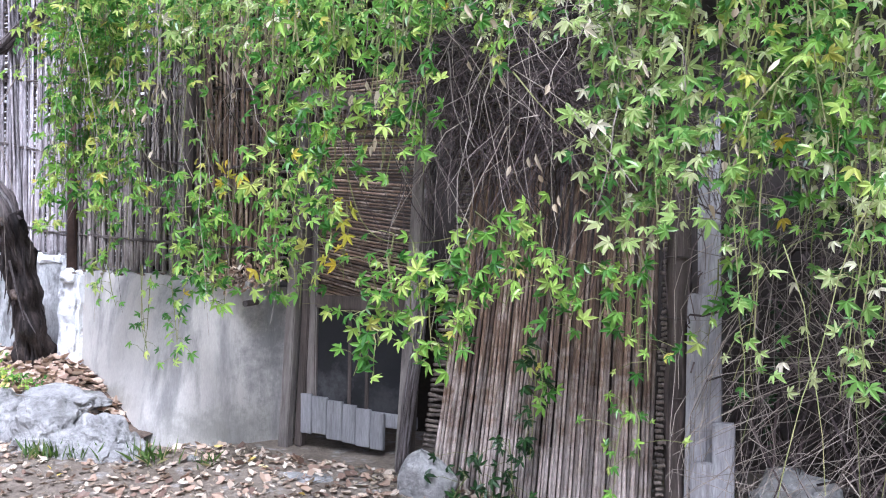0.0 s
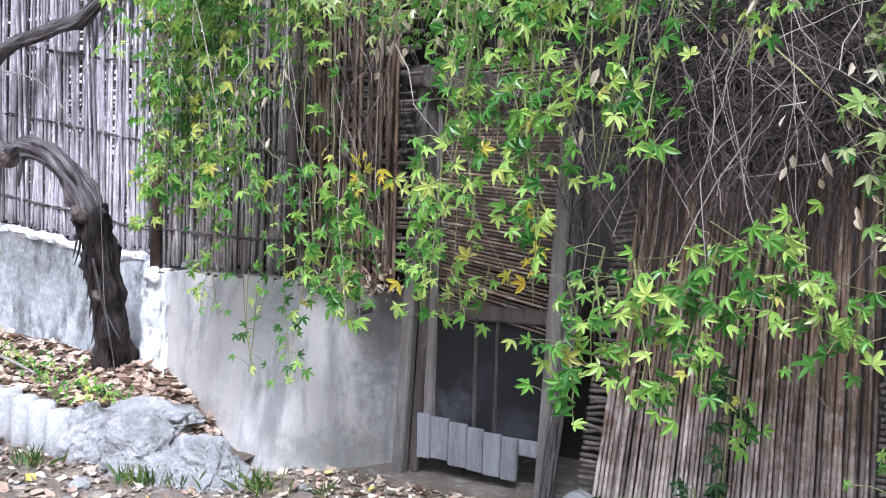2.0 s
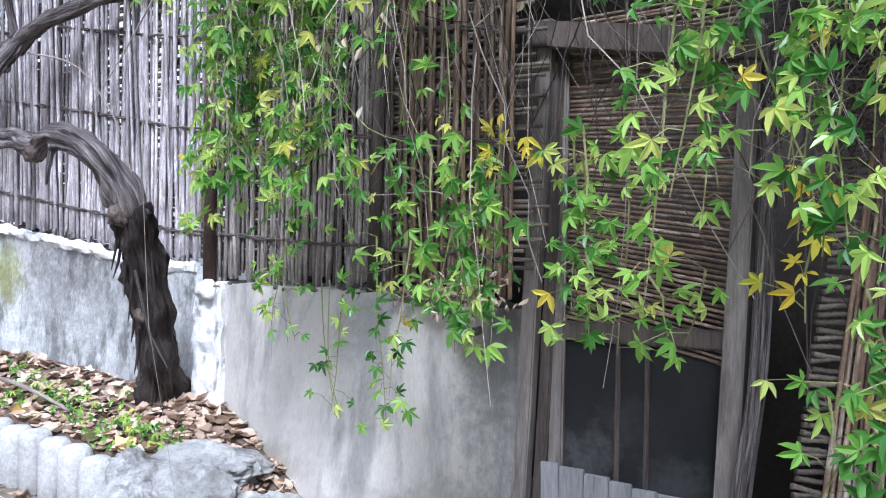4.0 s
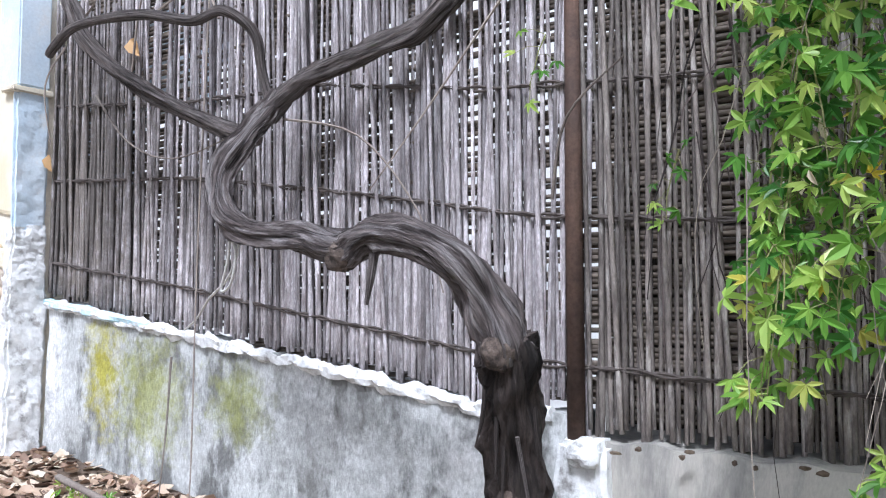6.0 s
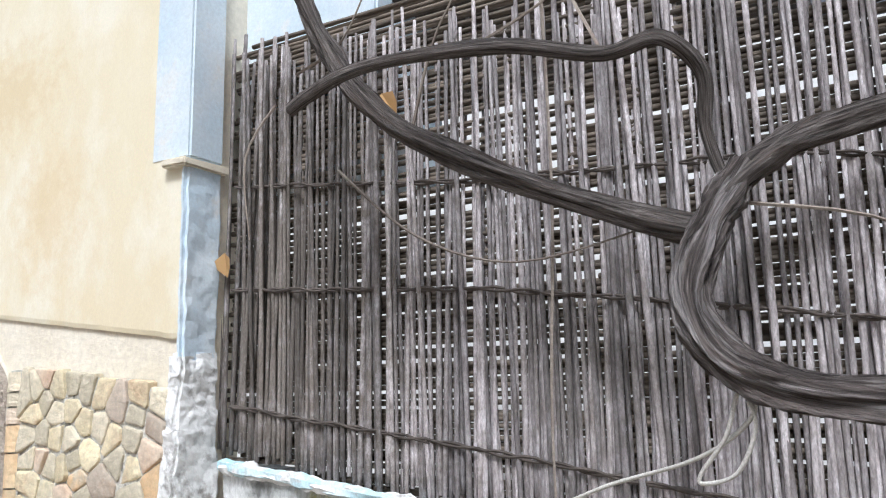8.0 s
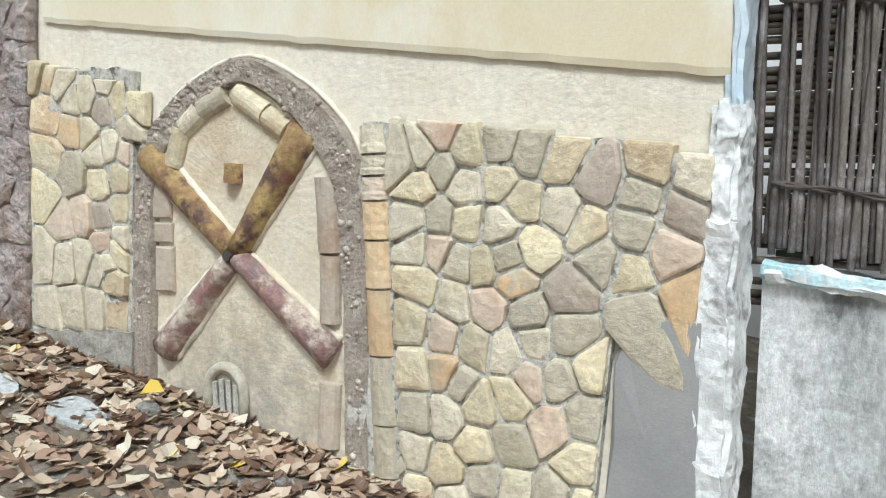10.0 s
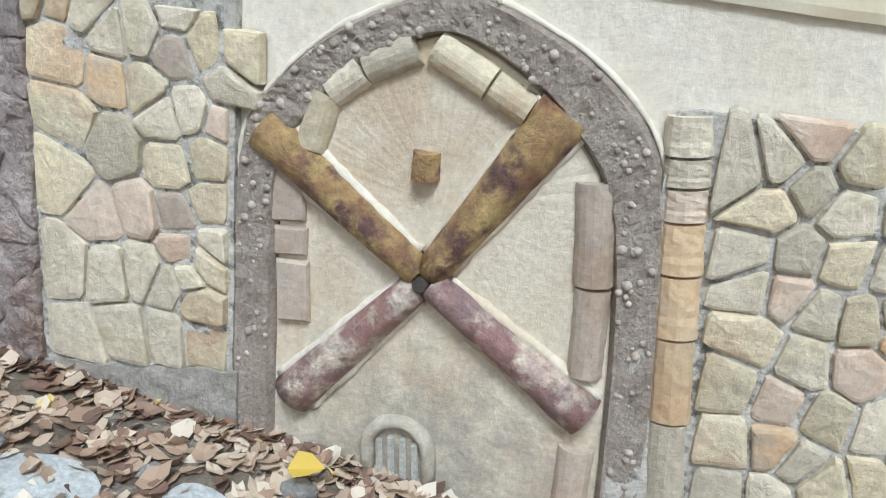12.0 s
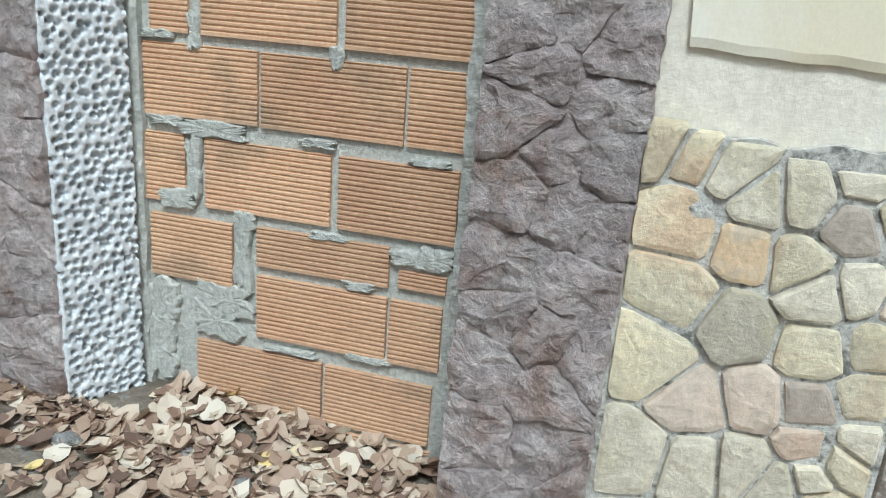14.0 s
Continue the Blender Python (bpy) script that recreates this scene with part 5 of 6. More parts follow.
for v_ in bm.verts:
    for c in cuts:
        over = v_.co.dot(c) - 0.72
        if over > 0:
            v_.co -= c * over
    v_.co += noise.noise_vector(v_.co * 4) * 0.04
    v_.co = Vector((v_.co.x * 0.16, v_.co.y * 0.12, v_.co.z * 0.17 + v_.co.x * 0.04)) + Vector((-0.12, 2.42, 0.54))
tagged(part("rock", bm, M_ROCK), "angular pale grey rock at the foot of the screen", "rock")
boulder("rock", "grey rock under the thicket", (1.42, 2.62, 0.66), (0.17, 0.12, 0.12), M_ROCK, 9.2)
boulder("flat_stone", "flat white-grey stone in front of the door", (-0.72, 2.38, 0.485), (0.15, 0.10, 0.025), M_ROCK, 12.2)

# ---- kerb and boulders of the bed ----
for i, (x, y, z, sx, sy, sz) in enumerate(((-2.52, 2.06, 0.60, 0.20, 0.14, 0.2), (-2.18, 2.08, 0.60, 0.26, 0.16, 0.20), (-1.86, 2.13, 0.56, 0.20, 0.14, 0.17), (-2.0, 2.05, 0.52, 0.16, 0.12, 0.13), (-1.72, 2.16, 0.50, 0.12, 0.11, 0.12), (-2.34, 2.28, 0.70, 0.3, 0.2, 0.1))):
    boulder("edging_boulder", "rough white and grey boulder edging the bed", (x, y, z), (sx, sy, sz), M_ROCK, i * 5.7 + 1, None, 5)
for i in range(18):
    x = -2.66 - 0.135 * i
    h = soil_z(x, 2.05) + 0.03 + rnd.uniform(-0.01, 0.02)
    bm = bmesh.new()
    zb = 0.35
    pts = [(x, 2.0, zb), (x, 2.0, h - 0.05), (x, 2.0, h - 0.02), (x, 2.0, h - 0.004), (x, 2.0, h)]
    tube(bm, pts, [0.068, 0.068, 0.062, 0.045, 0.01], 12, 0.08, i * 2.0)
    tagged(part("kerb_post", bm, M_KERB, smooth=True), "pale rounded concrete palisade post edging the bed", "kerb", "palisade kerb")
bm = bmesh.new()
pts = smooth_line([(-5.2, 2.3, 1.07), (-4.3, 2.25, 0.98), (-3.5, 2.2, 0.93), (-3.1, 2.18, 0.86)], 6)
tube(bm, pts, [0.016 - 0.009 * i / len(pts) for i in range(len(pts))], 7, 0.25)
tagged(part("fallen_branch", bm, M_TWIG, smooth=True), "thin dry branch lying on the bed", "branch")


# ---- foliage ----
class Leaves:
    """Gathers leaf faces for one mesh."""

    def __init__(self):
        self.v, self.f = [], []

    def leaflet(self, p, d, nrm, L, w, fold=0.25, curl=0.15, root=None):
        side = d.cross(nrm)
        if side.length < 1e-3:
            return
        side.normalize()
        if root is None:
            root = len(self.v)
            self.v.append(p[:])
        b = len(self.v)
        up = nrm * (fold * w)
        dr = nrm * (-curl * L)
        self.v += [(p + d * L * 0.34 + side * w * 0.44 + up)[:], (p + d * L * 0.7 + side * w * 0.36 + up + dr * 0.5)[:], (p + d * L + dr)[:],
                   (p + d * L * 0.7 - side * w * 0.36 + up + dr * 0.5)[:], (p + d * L * 0.34 - side * w * 0.44 + up)[:]]
        self.f += [(root, b, b + 1, b + 2), (root, b + 2, b + 3, b + 4)]

    def palmate(self, p, size, droop=0.5, n=5):
        """A hand of leaflets at p, facing the open side, hanging a little."""
        nrm = Vector((rnd.gauss(0, 0.45), -1 + rnd.gauss(0, 0.4), 0.55 + rnd.gauss(0, 0.45))).normalized()
        main = Vector((rnd.gauss(0, 0.8), rnd.gauss(-0.1, 0.3), -droop + rnd.gauss(0, 0.5)))
        main = (main - nrm * main.dot(nrm)).normalized()
        side = main.cross(nrm)
        root = len(self.v)
        self.v.append(p[:])
        for k in range(n):
            a = (k - (n - 1) / 2) * radians(rnd.uniform(42, 56))
            d = (main * math.cos(a) + side * math.sin(a)).normalized()
            L = size * (1.0 if abs(a) < 0.3 else 0.88 if abs(a) < 1.2 else 0.62) * rnd.uniform(0.85, 1.1)
            self.leaflet(p, d, (nrm + Vector((rnd.gauss(0, 0.2), rnd.gauss(0, 0.2), rnd.gauss(0, 0.2)))).normalized(), L, L * rnd.uniform(0.34, 0.42), 0.25, rnd.uniform(0.05, 0.4), root)

    def litter(self, p, L):
        """A curled dry leaf lying on the ground."""
        nrm = Vector((rnd.gauss(0, 0.38), rnd.gauss(0, 0.38), 1)).normalized()
        a0, w, curl = rnd.uniform(0, 6.3), rnd.uniform(0.6, 0.95), rnd.uniform(-0.4, 0.8)
        u = Vector((math.cos(a0), math.sin(a0), 0)).cross(nrm).normalized()
        t = nrm.cross(u)
        b = len(self.v)
        self.v.append(p[:])
        for k in range(9):
            a = 2 * math.pi * k / 9
            r = 0.5 * L * (1 + 0.28 * rnd.uniform(-1, 1)) * (1.3 if k == 0 else 1)
            cu, cv = math.cos(a) * r, math.sin(a) * r * w
            self.v.append((p + u * cu + t * cv + nrm * (curl * (cv * cv + 0.5 * cu * cu) / L * 2 + rnd.uniform(-0.003, 0.003)))[:])
        self.f += [(b, b + 1 + k, b + 1 + (k + 1) % 9) for k in range(9)]

    def single(self, p, L, flat=False):
        if flat:
            nrm = Vector((rnd.gauss(0, 0.2), rnd.gauss(0, 0.2), 1)).normalized()
        else:
            nrm = Vector((rnd.gauss(0, 1), rnd.gauss(-0.5, 0.8), rnd.gauss(0, 0.6))).normalized()
        d = Vector((rnd.gauss(0, 1), rnd.gauss(0, 1), 0 if flat else -0.8)).cross(nrm).normalized()
        self.leaflet(p, d, nrm, L, L * rnd.uniform(0.3, 0.5), rnd.uniform(-0.2, 0.6), rnd.uniform(-0.4, 0.6))


class Stems:
    def __init__(self):
        self.v, self.f = [], []

    def stem(self, pts, r0, r1, sides=3):
        b = len(self.v)
        n = len(pts)
        for i, p in enumerate(pts):
            r = r0 + (r1 - r0) * i / (n - 1)
            for k in range(sides):
                a = 2 * math.pi * k / sides
                d = (pts[min(i + 1, n - 1)] - pts[max(i - 1, 0)]).normalized()
                u = d.orthogonal().normalized()
                w = d.cross(u)
                self.v.append((p + u * math.cos(a) * r + w * math.sin(a) * r)[:])
        for i in range(n - 1):
            for k in range(sides):
                self.f.append((b + i * sides + k, b + i * sides + (k + 1) % sides, b + (i + 1) * sides + (k + 1) % sides, b + (i + 1) * sides + k))


creeper = thing("creeper", "overgrown green creeper hanging over door and fence", "creeper", kind="stuff")


def strand(leaves, stems, x, y, ztop, zbot, size=0.064, step=0.05, drift=0.05, spread_=0.06, bare=0.0):
    """A hanging shoot with leaves along it."""
    L = ztop - zbot
    n = max(3, int(L / 0.12))
    ph, ph2 = rnd.uniform(0, 9), rnd.uniform(0, 9)
    pts = [Vector((x + drift * math.sin(ph + 2.2 * i / n) + 0.02 * noise.noise(Vector((ph, i * 0.7, 0))), y + 0.5 * drift * math.sin(ph2 + 2.5 * i / n), ztop - L * i / n)) for i in range(n + 1)]
    stems.stem(pts, 0.0035, 0.0015)
    s = bare * L
    while s < L:
        i = min(int(s / L * n), n - 1)
        p = pts[i].lerp(pts[i + 1], s / L * n - i)
        q = p + Vector((rnd.gauss(0, spread_), rnd.uniform(-1.4, 0.3) * spread_, rnd.gauss(0, 0.025)))
        stems.stem([p, p.lerp(q, 0.5) + Vector((0, 0, 0.012)), q], 0.0014, 0.001)
        leaves.palmate(q, size * rnd.uniform(0.65, 1.2), n=5 if rnd.random() < 0.7 else 3)
        s += step * rnd.uniform(0.6, 1.5)


def curtain(name, n, x0, x1, y0, y1, zt, zb, zvar, material, label, step=0.04, size=0.064, spread_=0.05, bare=0.0, zt_var=0.15):
    lv, st = Leaves(), Stems()
    for _ in range(n):
        bottom = zb + abs(rnd.gauss(0, zvar))
        top = zt + rnd.uniform(-zt_var, zt_var)
        strand(lv, st, rnd.uniform(x0, x1), rnd.uniform(y0, y1), top, min(bottom, top - 0.15), size, step, 0.05, spread_, bare)
    ob = raw(name, lv.v, lv.f, material, creeper)
    ob["label"] = label
    raw("stem", st.v, st.f, M_GREENSTEM, ob)
    return ob


curtain("leaf_curtain", 25, -2.0, -1.45, 1.85, 2.15, 2.85, 1.6, 0.3, M_LEAF, "dense hanging green leaves", size=0.052, step=0.034)
curtain("leaf_curtain", 7, -1.5, -1.1, 1.85, 2.1, 2.8, 1.9, 0.3, M_LEAF, "hanging green leaves", bare=0.1, size=0.05)
curtain("leaf_curtain", 13, -0.27, 0.02, 1.36, 1.56, 2.5, 1.54, 0.2, M_LEAF, "bright hanging leaves in front of the door", size=0.048, step=0.036)
curtain("leaf_curtain", 9, 0.06, 0.42, 1.36, 1.6, 2.5, 1.78, 0.2, M_LEAF, "thin hanging shoots in front of the door", size=0.045, step=0.05)
curtain("leaf_curtain", 4, 0.3, 0.75, 1.45, 1.65, 2.5, 2.1, 0.12, M_LEAF, "thin leafy shoots", step=0.06, size=0.045)
curtain("leaf_curtain", 20, 0.86, 1.2, 1.55, 1.8, 2.5, 1.62, 0.25, M_LEAFPALE, "pale leaves in front of the posts", size=0.05)
curtain("leaf_curtain", 40, 1.15, 2.3, 1.7, 2.2, 2.6, 1.6, 0.35, M_LEAF, "thick leaves over the thicket", step=0.042, size=0.048)
curtain("leaf_curtain", 26, 1.12, 2.3, 1.65, 2.0, 2.6, 1.7, 0.35, M_LEAFPALE, "thick pale leaves over the thicket, partly paled as if sunlit", step=0.042, size=0.048)
curtain("leaf_curtain", 22, 1.2, 2.3, 1.7, 2.1, 2.3, 1.15, 0.35, M_LEAFPALE, "leaves over the thicket", step=0.06, size=0.045)
curtain("leaf_crown", 110, -2.05, 0.4, 1.6, 2.3, 2.95, 2.4, 0.2, M_LEAF, "leafy top of the creeper", step=0.038, size=0.05)
curtain("leaf_crown", 115, -0.8, 2.4, 1.45, 2.2, 2.75, 2.32, 0.15, M_LEAFPALE, "pale leafy top of the creeper, partly paled as if sunlit", step=0.038, size=0.048)
# Extra foliage, mostly out of view, added to shade canes and door.
curtain("leaf_crown", 110, -2.3, 2.6, 2.0, 2.75, 3.3, 2.6, 0.2, M_LEAF, "leafy creeper top, added mostly out of view to shade the canes", step=0.05, size=0.06)
# Inner leaves of the same creeper; their dark colour imitates shade.
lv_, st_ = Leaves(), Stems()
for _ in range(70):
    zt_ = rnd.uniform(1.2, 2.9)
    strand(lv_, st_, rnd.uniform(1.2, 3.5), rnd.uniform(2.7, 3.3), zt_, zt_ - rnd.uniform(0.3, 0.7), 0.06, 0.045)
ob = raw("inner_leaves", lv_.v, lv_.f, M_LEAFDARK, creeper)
ob["label"] = "inner leaves of the thicket, darkened for shade"
# single long shoots
lv, st, dk, dst, yl = Leaves(), Stems(), Leaves(), Stems(), Leaves()
sprays = [(0.06, 0.48, 1.62, 1.22, 9, 1.6, 0.05), (0.44, 0.72, 1.70, 1.42, 7, 1.6, 0.048), (0.62, 1.0, 1.58, 1.36, 7, 1.6, 0.048), (0.95, 1.03, 1.6, 1.2, 2, 1.7, 0.036), (0.93, 0.99, 1.1, 0.86, 2, 1.75, 0.034), (-0.02, 0.1, 1.4, 1.15, 2, 1.6, 0.05),
          (-1.42, -1.0, 1.92, 1.7, 5, 1.9, 0.05), (-1.0, -0.86, 1.88, 1.28, 5, 1.95, 0.055), (-1.85, -1.7, 1.6, 1.28, 3, 2.0, 0.05), (-1.45, -1.3, 1.6, 1.0, 2, 2.2, 0.05), (-1.2, -1.05, 1.7, 1.35, 2, 2.0, 0.05), (-0.72, -0.55, 1.9, 1.32, 4, 2.0, 0.052), (-0.4, -0.25, 1.6, 1.4, 2, 1.75, 0.05)]
singles = [(-2.83, 2.58, 2.74, 2.58, 0.05), (-2.35, 2.5, 2.3, 2.1, 0.04), (-1.62, 2.2, 1.45, 1.03, 0.045), (0.42, 2.36, 1.2, 0.95, 0.05), (1.15, 2.1, 1.6, 1.3, 0.05)]
for x0, x1, zt, zb, n, y, sz in sprays:
    singles += [(lerp(x0, x1, (k + rnd.random()) / n), y + rnd.uniform(-0.07, 0.07), zt + rnd.uniform(-0.06, 0.06), zb + abs(rnd.gauss(0, 0.08)), sz) for k in range(n)]
for x, y, zt, zb, sz in singles:
    strand(lv, st, x, y, zt, zb, sz, 0.03, 0.03, 0.055)
ob = raw("leaf_spray", lv.v, lv.f, M_LEAF, creeper)
ob["label"] = "long green sprays reaching down"
# thin arching stems that carry the sprays
for p in ([(-0.2, 1.75, 2.2), (0.0, 1.65, 1.72), (0.25, 1.6, 1.64), (0.55, 1.6, 1.7)], [(0.45, 1.65, 1.75), (0.65, 1.6, 1.64), (0.95, 1.6, 1.56)], [(0.6, 1.6, 2.2), (0.8, 1.5, 2.0), (0.98, 1.5, 1.9)], [(-1.55, 1.95, 2.3), (-1.3, 1.92, 1.98), (-0.9, 1.92, 1.9)], [(-1.66, 2.2, 1.5), (-1.66, 2.2, 1.2), (-1.6, 2.2, 1.02)], [(-1.78, 2.3, 1.5), (-1.76, 2.3, 1.25), (-1.66, 2.25, 1.0)]):
    st.stem(smooth_line(p, 6), 0.003, 0.0015)
raw("stem", st.v, st.f, M_GREENSTEM, ob)
yst = Stems()
for x, y, zt, zb in ((-0.04, 1.6, 1.78, 1.5), (-0.85, 1.9, 1.98, 1.84), (-0.75, 1.9, 1.9, 1.82), (-1.75, 1.95, 2.2, 2.1)):
    strand(yl, yst, x, y, zt, zb, 0.045, 0.03, 0.012, 0.025)
ob = raw("leaf_spray", yl.v, yl.f, M_LEAFYELLOW, creeper)
ob["label"] = "yellowed leaves turning in autumn"
raw("stem", yst.v, yst.f, M_GREENSTEM, ob)
strand(dk, dst, 0.38, 2.42, 1.2, 0.72, 0.06, 0.025, 0.02, 0.035)
strand(dk, dst, 0.33, 2.40, 0.8, 0.5, 0.055, 0.02, 0.03, 0.06)
strand(dk, dst, 0.2, 2.38, 0.72, 0.45, 0.055, 0.02, 0.05, 0.08)
strand(dk, dst, 0.1, 2.36, 0.62, 0.45, 0.055, 0.02, 0.05, 0.08)
ivy = raw("ivy", dk.v, dk.f, M_LEAFDARK)
tagged(ivy, "dark green ivy climbing the reed screen", "ivy", kind="stuff")
raw("stem", dst.v, dst.f, M_GREENSTEM, ivy)
# a thin dry shoot reaching across the canes
bm = bmesh.new()
pts = smooth_line([(-1.62, 2.2, 1.80), (-1.4, 2.18, 1.795), (-1.2, 2.16, 1.80), (-1.1, 2.15, 1.75), (-0.98, 2.14, 1.68)], 5)
tube(bm, pts, [0.0025] * len(pts), 5, 0.2)
tagged(part("dry_shoot", bm, M_TWIG, smooth=True), "thin pale dry shoot across the reed fence", "shoot")
# withered leaves
dl = Leaves()
for x, y, z, n in ((-1.3, 1.91, 2.3, 12), (-1.5, 1.95, 2.1, 10), (-0.7, 1.85, 2.4, 14), (-0.35, 1.7, 2.4, 14), (0.15, 1.55, 2.1, 8), (0.55, 1.5, 2.3, 8), (0.75, 1.5, 1.95, 10), (1.0, 1.6, 2.2, 14), (1.3, 1.75, 2.3, 14), (1.2, 1.75, 1.9, 8), (-1.85, 1.95, 2.2, 10), (1.6, 1.8, 2.2, 10)):
    for _ in range(n):
        p = Vector((x + rnd.gauss(0, 0.05), y + rnd.gauss(0, 0.05), z + rnd.gauss(0, 0.08)))
        dl.leaflet(p, Vector((rnd.gauss(0, 0.35), rnd.gauss(0, 0.3), -1)).normalized(), Vector((rnd.gauss(0, 0.7), -1, rnd.gauss(0, 0.3))).normalized(), rnd.uniform(0.03, 0.06), rnd.uniform(0.012, 0.024), rnd.uniform(-0.2, 0.6), rnd.uniform(-0.3, 0.5))
ob = raw("withered_leaf", dl.v, dl.f, M_DEADLEAF, creeper)
ob["label"] = "pale withered leaves"


def tangle(name, n, x0, x1, y0, y1, z0, z1, material, label, length=(0.3, 0.8), down=0.5, r=0.003):
    st = Stems()
    for _ in range(n):
        p = Vector((rnd.uniform(x0, x1), rnd.uniform(y0, y1), rnd.uniform(z0, z1)))
        d = Vector((rnd.gauss(0, 1), rnd.gauss(0, 0.25), rnd.gauss(-down, 0.8))).normalized()
        L = rnd.uniform(*length)
        bend = Vector((rnd.gauss(0, 0.35), rnd.gauss(0, 0.12), rnd.gauss(-0.25, 0.35)))
        pts = []
        for i in range(7):
            t = i / 6
            q = p + d * L * t + bend * L * t * t
            q.x = min(max(q.x, x0 - 0.12), x1 + 0.15)
            q.y = min(max(q.y, y0 - 0.05), y1)
            q.z = max(q.z, ground_z(q.x, q.y))
            pts.append(q + Vector((rnd.gauss(0, 0.008), rnd.gauss(0, 0.008), rnd.gauss(0, 0.008))))
        rr = r * rnd.uniform(0.5, 1.5)
        st.stem(pts, rr, rr * 0.6)
    return tagged(raw(name, st.v, st.f, material), label, "dry stems", kind="stuff")


tangle("dead_stems", 1300, -0.15, 0.95, 2.44, 2.66, 2.02, 2.62, M_DEAD, "tangle of dead vine stems over the screen, darkened for shade", (0.2, 0.5), 0.0, 0.0028)
tangle("dead_stems", 120, -2.3, -0.1, 2.3, 2.6, 2.3, 3.0, M_DEAD, "dead stems hanging among the creeper", (0.3, 0.8), 3.0, 0.0025)
tangle("dead_stems", 330, 0.2, 1.0, 1.6, 2.4, 2.02, 2.5, M_DEAD, "loose dark dead vine stems", (0.2, 0.5), 0.0, 0.002)
tangle("dead_stems", 40, 0.2, 1.0, 1.5, 1.7, 2.0, 2.5, M_STRAW, "pale dead shoots in front of the tangle", (0.25, 0.55), 0.8, 0.0016)
tangle("thicket_stems", 700, 1.15, 3.6, 2.45, 3.3, 0.6, 2.4, M_DEAD, "inner stems of the thicket, darkened for shade", (0.4, 1.0), 0.4, 0.0045)
tangle("thicket_stems", 900, 1.15, 3.4, 2.15, 2.75, 0.6, 2.3, M_STRAW, "pale dry stems of the thicket", (0.4, 1.0), 0.7, 0.0015)
tangle("long_stems", 110, -2.0, 0.9, 1.55, 2.1, 2.1, 2.7, M_STRAW, "thin pale shoots hanging from the creeper", (0.3, 0.7), 3.5, 0.0014)
tangle("long_stems", 40, 1.1, 2.4, 1.65, 2.0, 1.6, 2.5, M_GREENSTEM, "long green shoots over the thicket", (0.5, 1.0), 1.4, 0.0018)

# ---- litter on the ground ----
lit = Leaves()


def scatter(n, x0, x1, y0, y1, zf, size, leaves, power=1.0):
    for _ in range(n):
        x, y = rnd.uniform(x0, x1), y1 - (y1 - y0) * rnd.random() ** power
        q, L = Vector((x, y, zf(x, y) + rnd.uniform(0.003, 0.018))), rnd.uniform(*size)
        if L > 0.024:
            leaves.litter(q, L)
        else:
            leaves.single(q, L, True)


scatter(4200, -10.6, -6.2, 0.9, 2.46, ground_z, (0.035, 0.08), lit, 1.9)
scatter(350, -10.1, -9.2, 2.3, 2.68, lambda x, y: ground_z(x, y) + 0.06 * (y - 2.3), (0.05, 0.09), lit)
scatter(1500, -6.0, -2.0, 2.08, 2.62, soil_z, (0.04, 0.085), lit)
scatter(500, -3.2, -1.95, 2.1, 2.6, soil_z, (0.03, 0.07), lit)
scatter(3200, -4, 2.8, 0.8, 2.6, ground_z, (0.025, 0.06), lit, 1.3)
scatter(600, -6.5, -4, 0.8, 2.3, ground_z, (0.03, 0.07), lit, 1.3)
for k in range(260):
    # dead leaves caught between the canes and the wall's top beside the door
    p = Vector((-1.38 + rnd.gauss(0, 0.11), 2.6 + rnd.uniform(-0.06, 0.05), 1.45 + rnd.gauss(-0.01, 0.035)))
    lit.single(p, rnd.uniform(0.02, 0.05), False)
tagged(raw("leaf_litter", lit.v, lit.f, M_LITTER), "dry brown fallen leaves along the wall foot", "leaves", kind="stuff")
yel = Leaves()
yel.leaflet(Vector((-7.98, 2.30, ground_z(-7.98, 2.3) + 0.07)), Vector((1, 0.1, 0.25)).normalized(), Vector((-0.2, -0.6, 1)).normalized(), 0.1, 0.085)
tagged(raw("yellow_leaf", yel.v, yel.f, M_YELLOW), "bright yellow fallen leaf on a white stone", "leaf")
for k, (x, y, w, d) in enumerate(((-8.5, 2.02, 0.2, 0.1), (-9.33, 2.26, 0.13, 0.14), (-8.12, 2.14, 0.13, 0.07), (-8.95, 1.85, 0.2, 0.12))):
    bm = bmesh.new()
    top, low = [], []
    for i in range(22):
        a = 2 * math.pi * i / 22
        r = 1 + 0.35 * noise.noise(Vector((math.cos(a) * 1.5, math.sin(a) * 1.5, k * 4)))
        px, py = x + w * r * math.cos(a), y + d * r * math.sin(a)
        top.append(bm.verts.new((px, py, ground_z(px, py) + 0.017)))
        low.append(bm.verts.new((px, py, ground_z(px, py) - 0.03)))
    mid = bm.verts.new((x, y, ground_z(x, y) + 0.02))
    for i in range(22):
        bm.faces.new((top[i], top[(i + 1) % 22], mid))
        bm.faces.new((low[i], low[(i + 1) % 22], top[(i + 1) % 22], top[i]))
    tagged(part("concrete_slab", bm, M_BROKEN), "pale broken concrete showing between fallen leaves", "concrete")
stuck = Leaves()
stuck.leaflet(Vector((-6.0, 2.645, 2.70)), Vector((0.1, 0, -1)).normalized(), Vector((0.2, -1, 0.1)).normalized(), 0.1, 0.08)
tagged(raw("dry_leaf", stuck.v, stuck.f, M_STUCK), "dry orange leaf caught on the canes", "leaf")
stuck = Leaves()
stuck.leaflet(Vector((-5.2, 2.62, 3.2)), Vector((0.5, 0, -0.8)).normalized(), Vector((0.2, -1, 0.2)).normalized(), 0.11, 0.09)
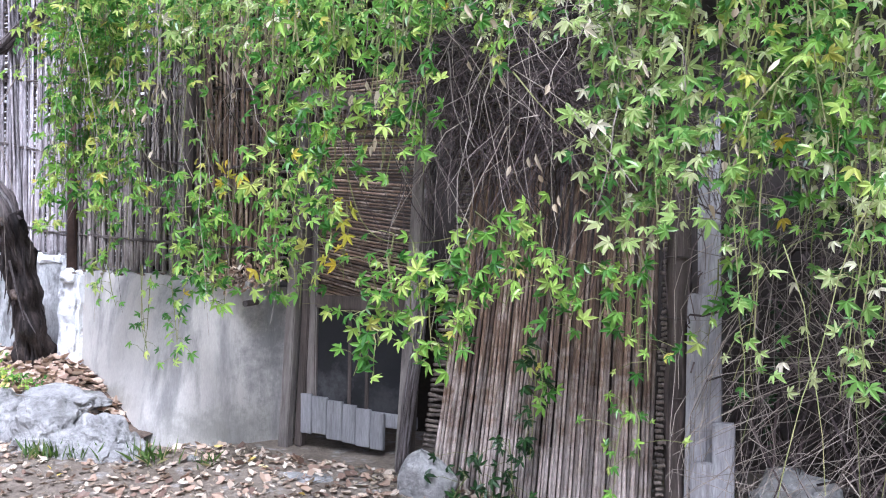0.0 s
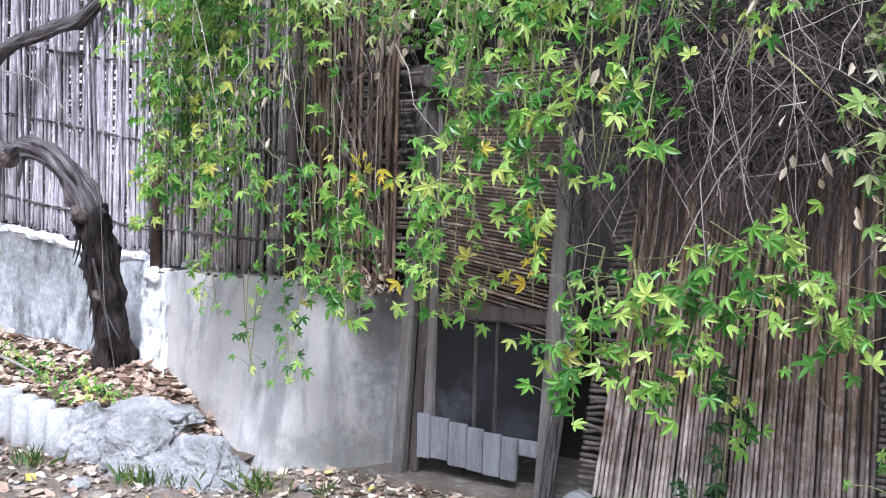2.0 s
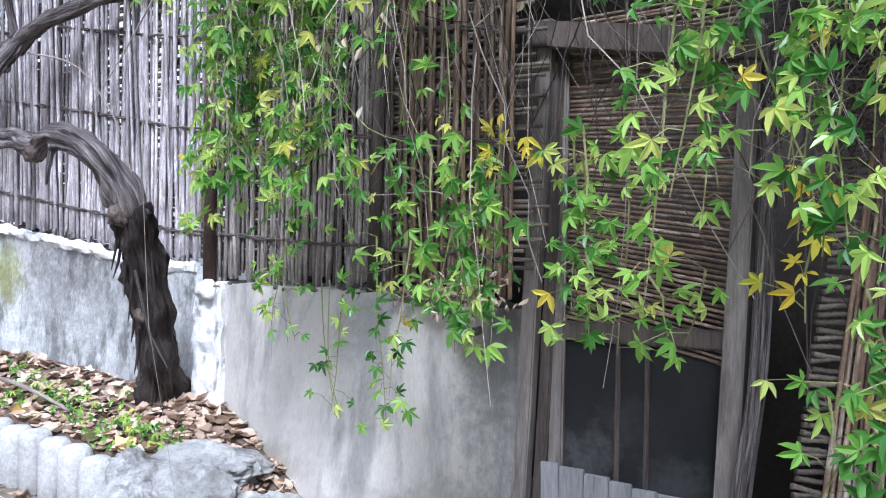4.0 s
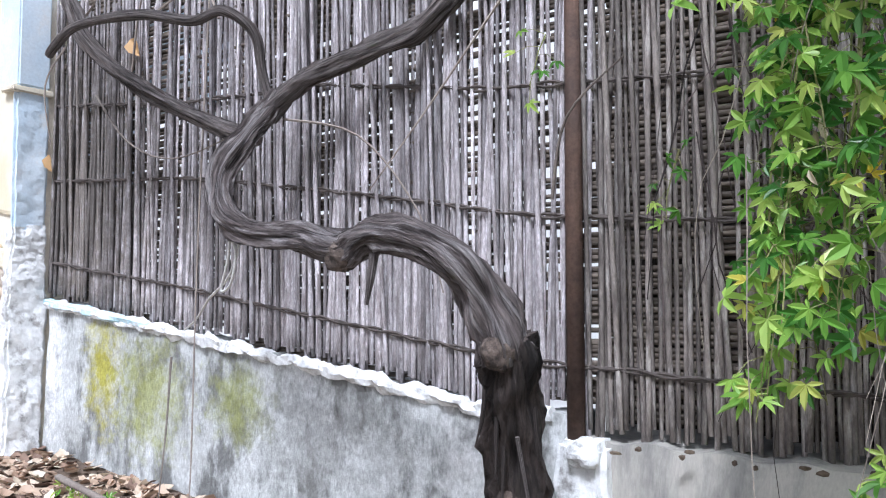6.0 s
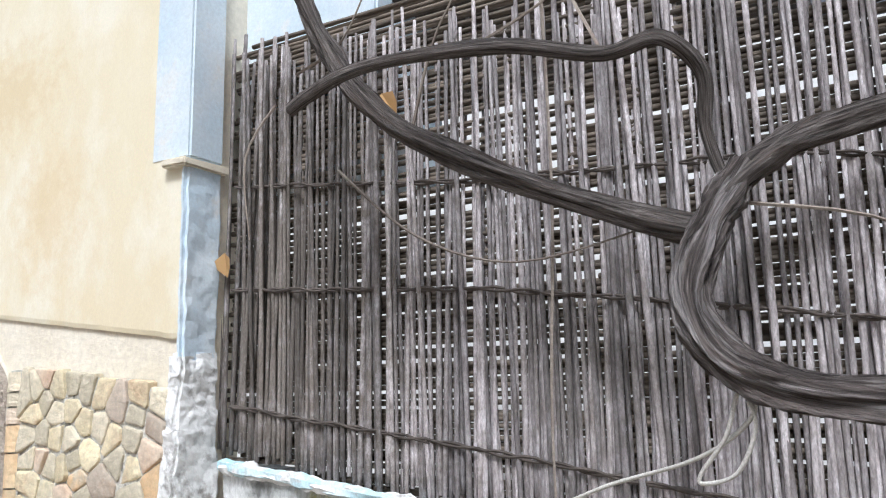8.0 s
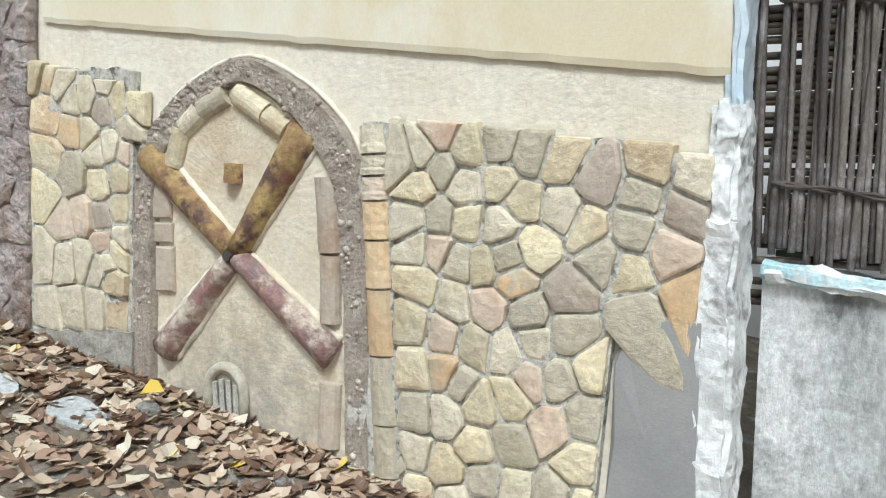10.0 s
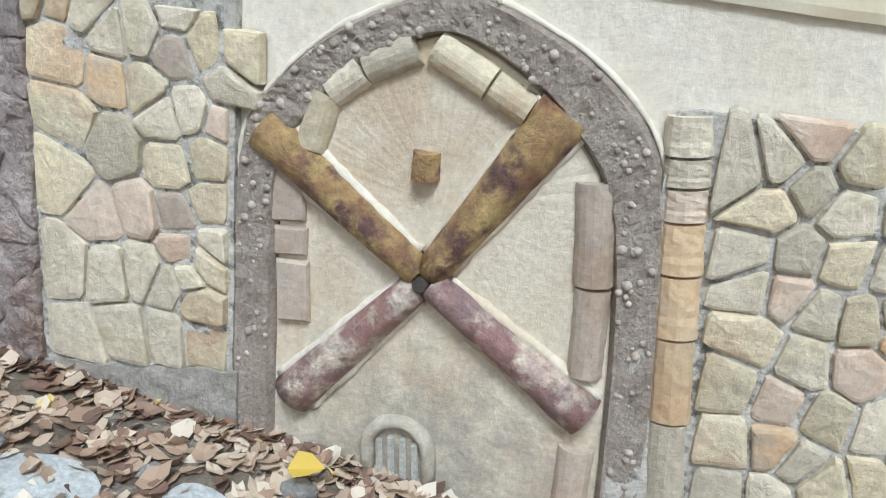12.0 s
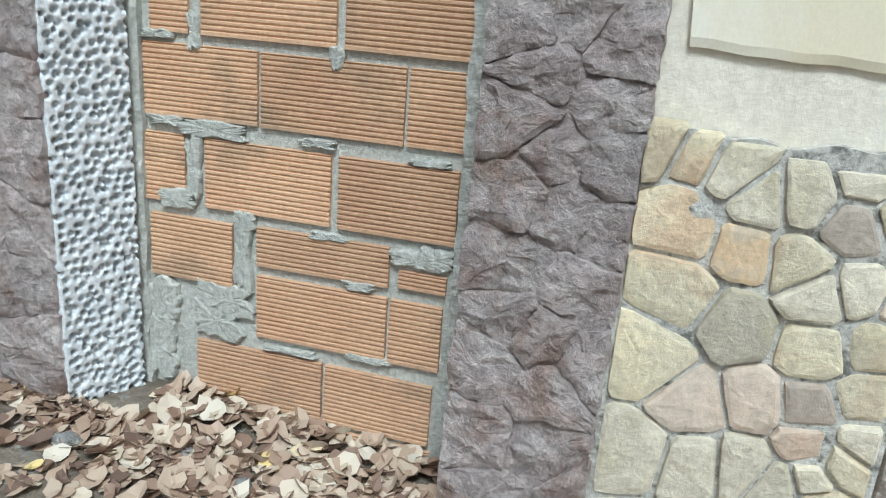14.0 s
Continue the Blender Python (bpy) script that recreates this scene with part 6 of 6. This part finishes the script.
tagged(raw("dry_leaf", stuck.v, stuck.f, M_STUCK), "curled dry brown leaf caught on the vine", "leaf")
ch = Leaves()
scatter(5200, -4.2, 2.6, 0.8, 2.6, ground_z, (0.012, 0.034), ch, 1.4)
scatter(900, -10.6, -6, 0.9, 2.5, ground_z, (0.012, 0.03), ch)
tagged(raw("wood_chips", ch.v, ch.f, M_CHIP), "pale wood chips and grit on the earth", "chips", kind="stuff")
for x, y, s in ((-7.95, 2.3, 0.05), (-8.3, 2.2, 0.04), (-9.9, 2.4, 0.03), (-9.7, 2.35, 0.035), (-10.2, 2.3, 0.04), (-7.3, 2.25, 0.03), (-9.5, 2.2, 0.04), (-2.9, 1.8, 0.06), (-1.4, 2.3, 0.03), (-2.2, 1.75, 0.05), (-8.7, 2.1, 0.05)):
    boulder("pebble_stone", "small pale stone among the fallen leaves", (x, y, ground_z(x, y) + s * 0.3), (s, s * 0.8, s * 0.6), M_ROCK, x * 3, None, 2)


def tuft(x, y, z, n, h, name, label, material=None):
    lv = Leaves()
    for _ in range(n):
        p = Vector((x + rnd.gauss(0, 0.05), y + rnd.gauss(0, 0.04), z))
        d = Vector((rnd.gauss(0, 0.5), rnd.gauss(-0.1, 0.4), 1)).normalized()
        lv.leaflet(p, d, d.orthogonal().normalized(), h * rnd.uniform(0.5, 1.2), 0.008, 0.1, rnd.uniform(-0.5, 0.5))
    tagged(raw(name, lv.v, lv.f, material or M_GRASS), label, "grass", kind="stuff")


for x, y, n, h in ((-1.55, 2.16, 50, 0.12), (-2.05, 1.92, 60, 0.1), (-2.6, 1.8, 50, 0.1), (-1.3, 2.3, 30, 0.08), (-3.2, 1.8, 50, 0.1), (-3.0, 1.55, 60, 0.1), (1.5, 2.4, 60, 0.15), (1.9, 2.4, 60, 0.15), (-1.85, 2.0, 40, 0.09)):
    tuft(x, y, ground_z(x, y), n, h, "grass_tuft", "small tuft of grass at the wall foot")
# low weeds in the bed
wd, ws = Leaves(), Stems()
for x, y in [(-3.5 + rnd.gauss(0, 0.35), 2.25 + rnd.gauss(0, 0.08)) for _ in range(26)] + [(-2.7 + rnd.gauss(0, 0.2), 2.2 + rnd.gauss(0, 0.06)) for _ in range(16)] + [(-4.6 + rnd.gauss(0, 0.3), 2.3) for _ in range(14)]:
    z = soil_z(x, y)
    for _ in range(5):
        wd.palmate(Vector((x + rnd.gauss(0, 0.03), y + rnd.gauss(0, 0.03), z + rnd.uniform(0.02, 0.09))), 0.035, 0.0, 3)
tagged(raw("weeds", wd.v, wd.f, M_LEAF), "low green weeds in the bed", "weeds", kind="stuff")
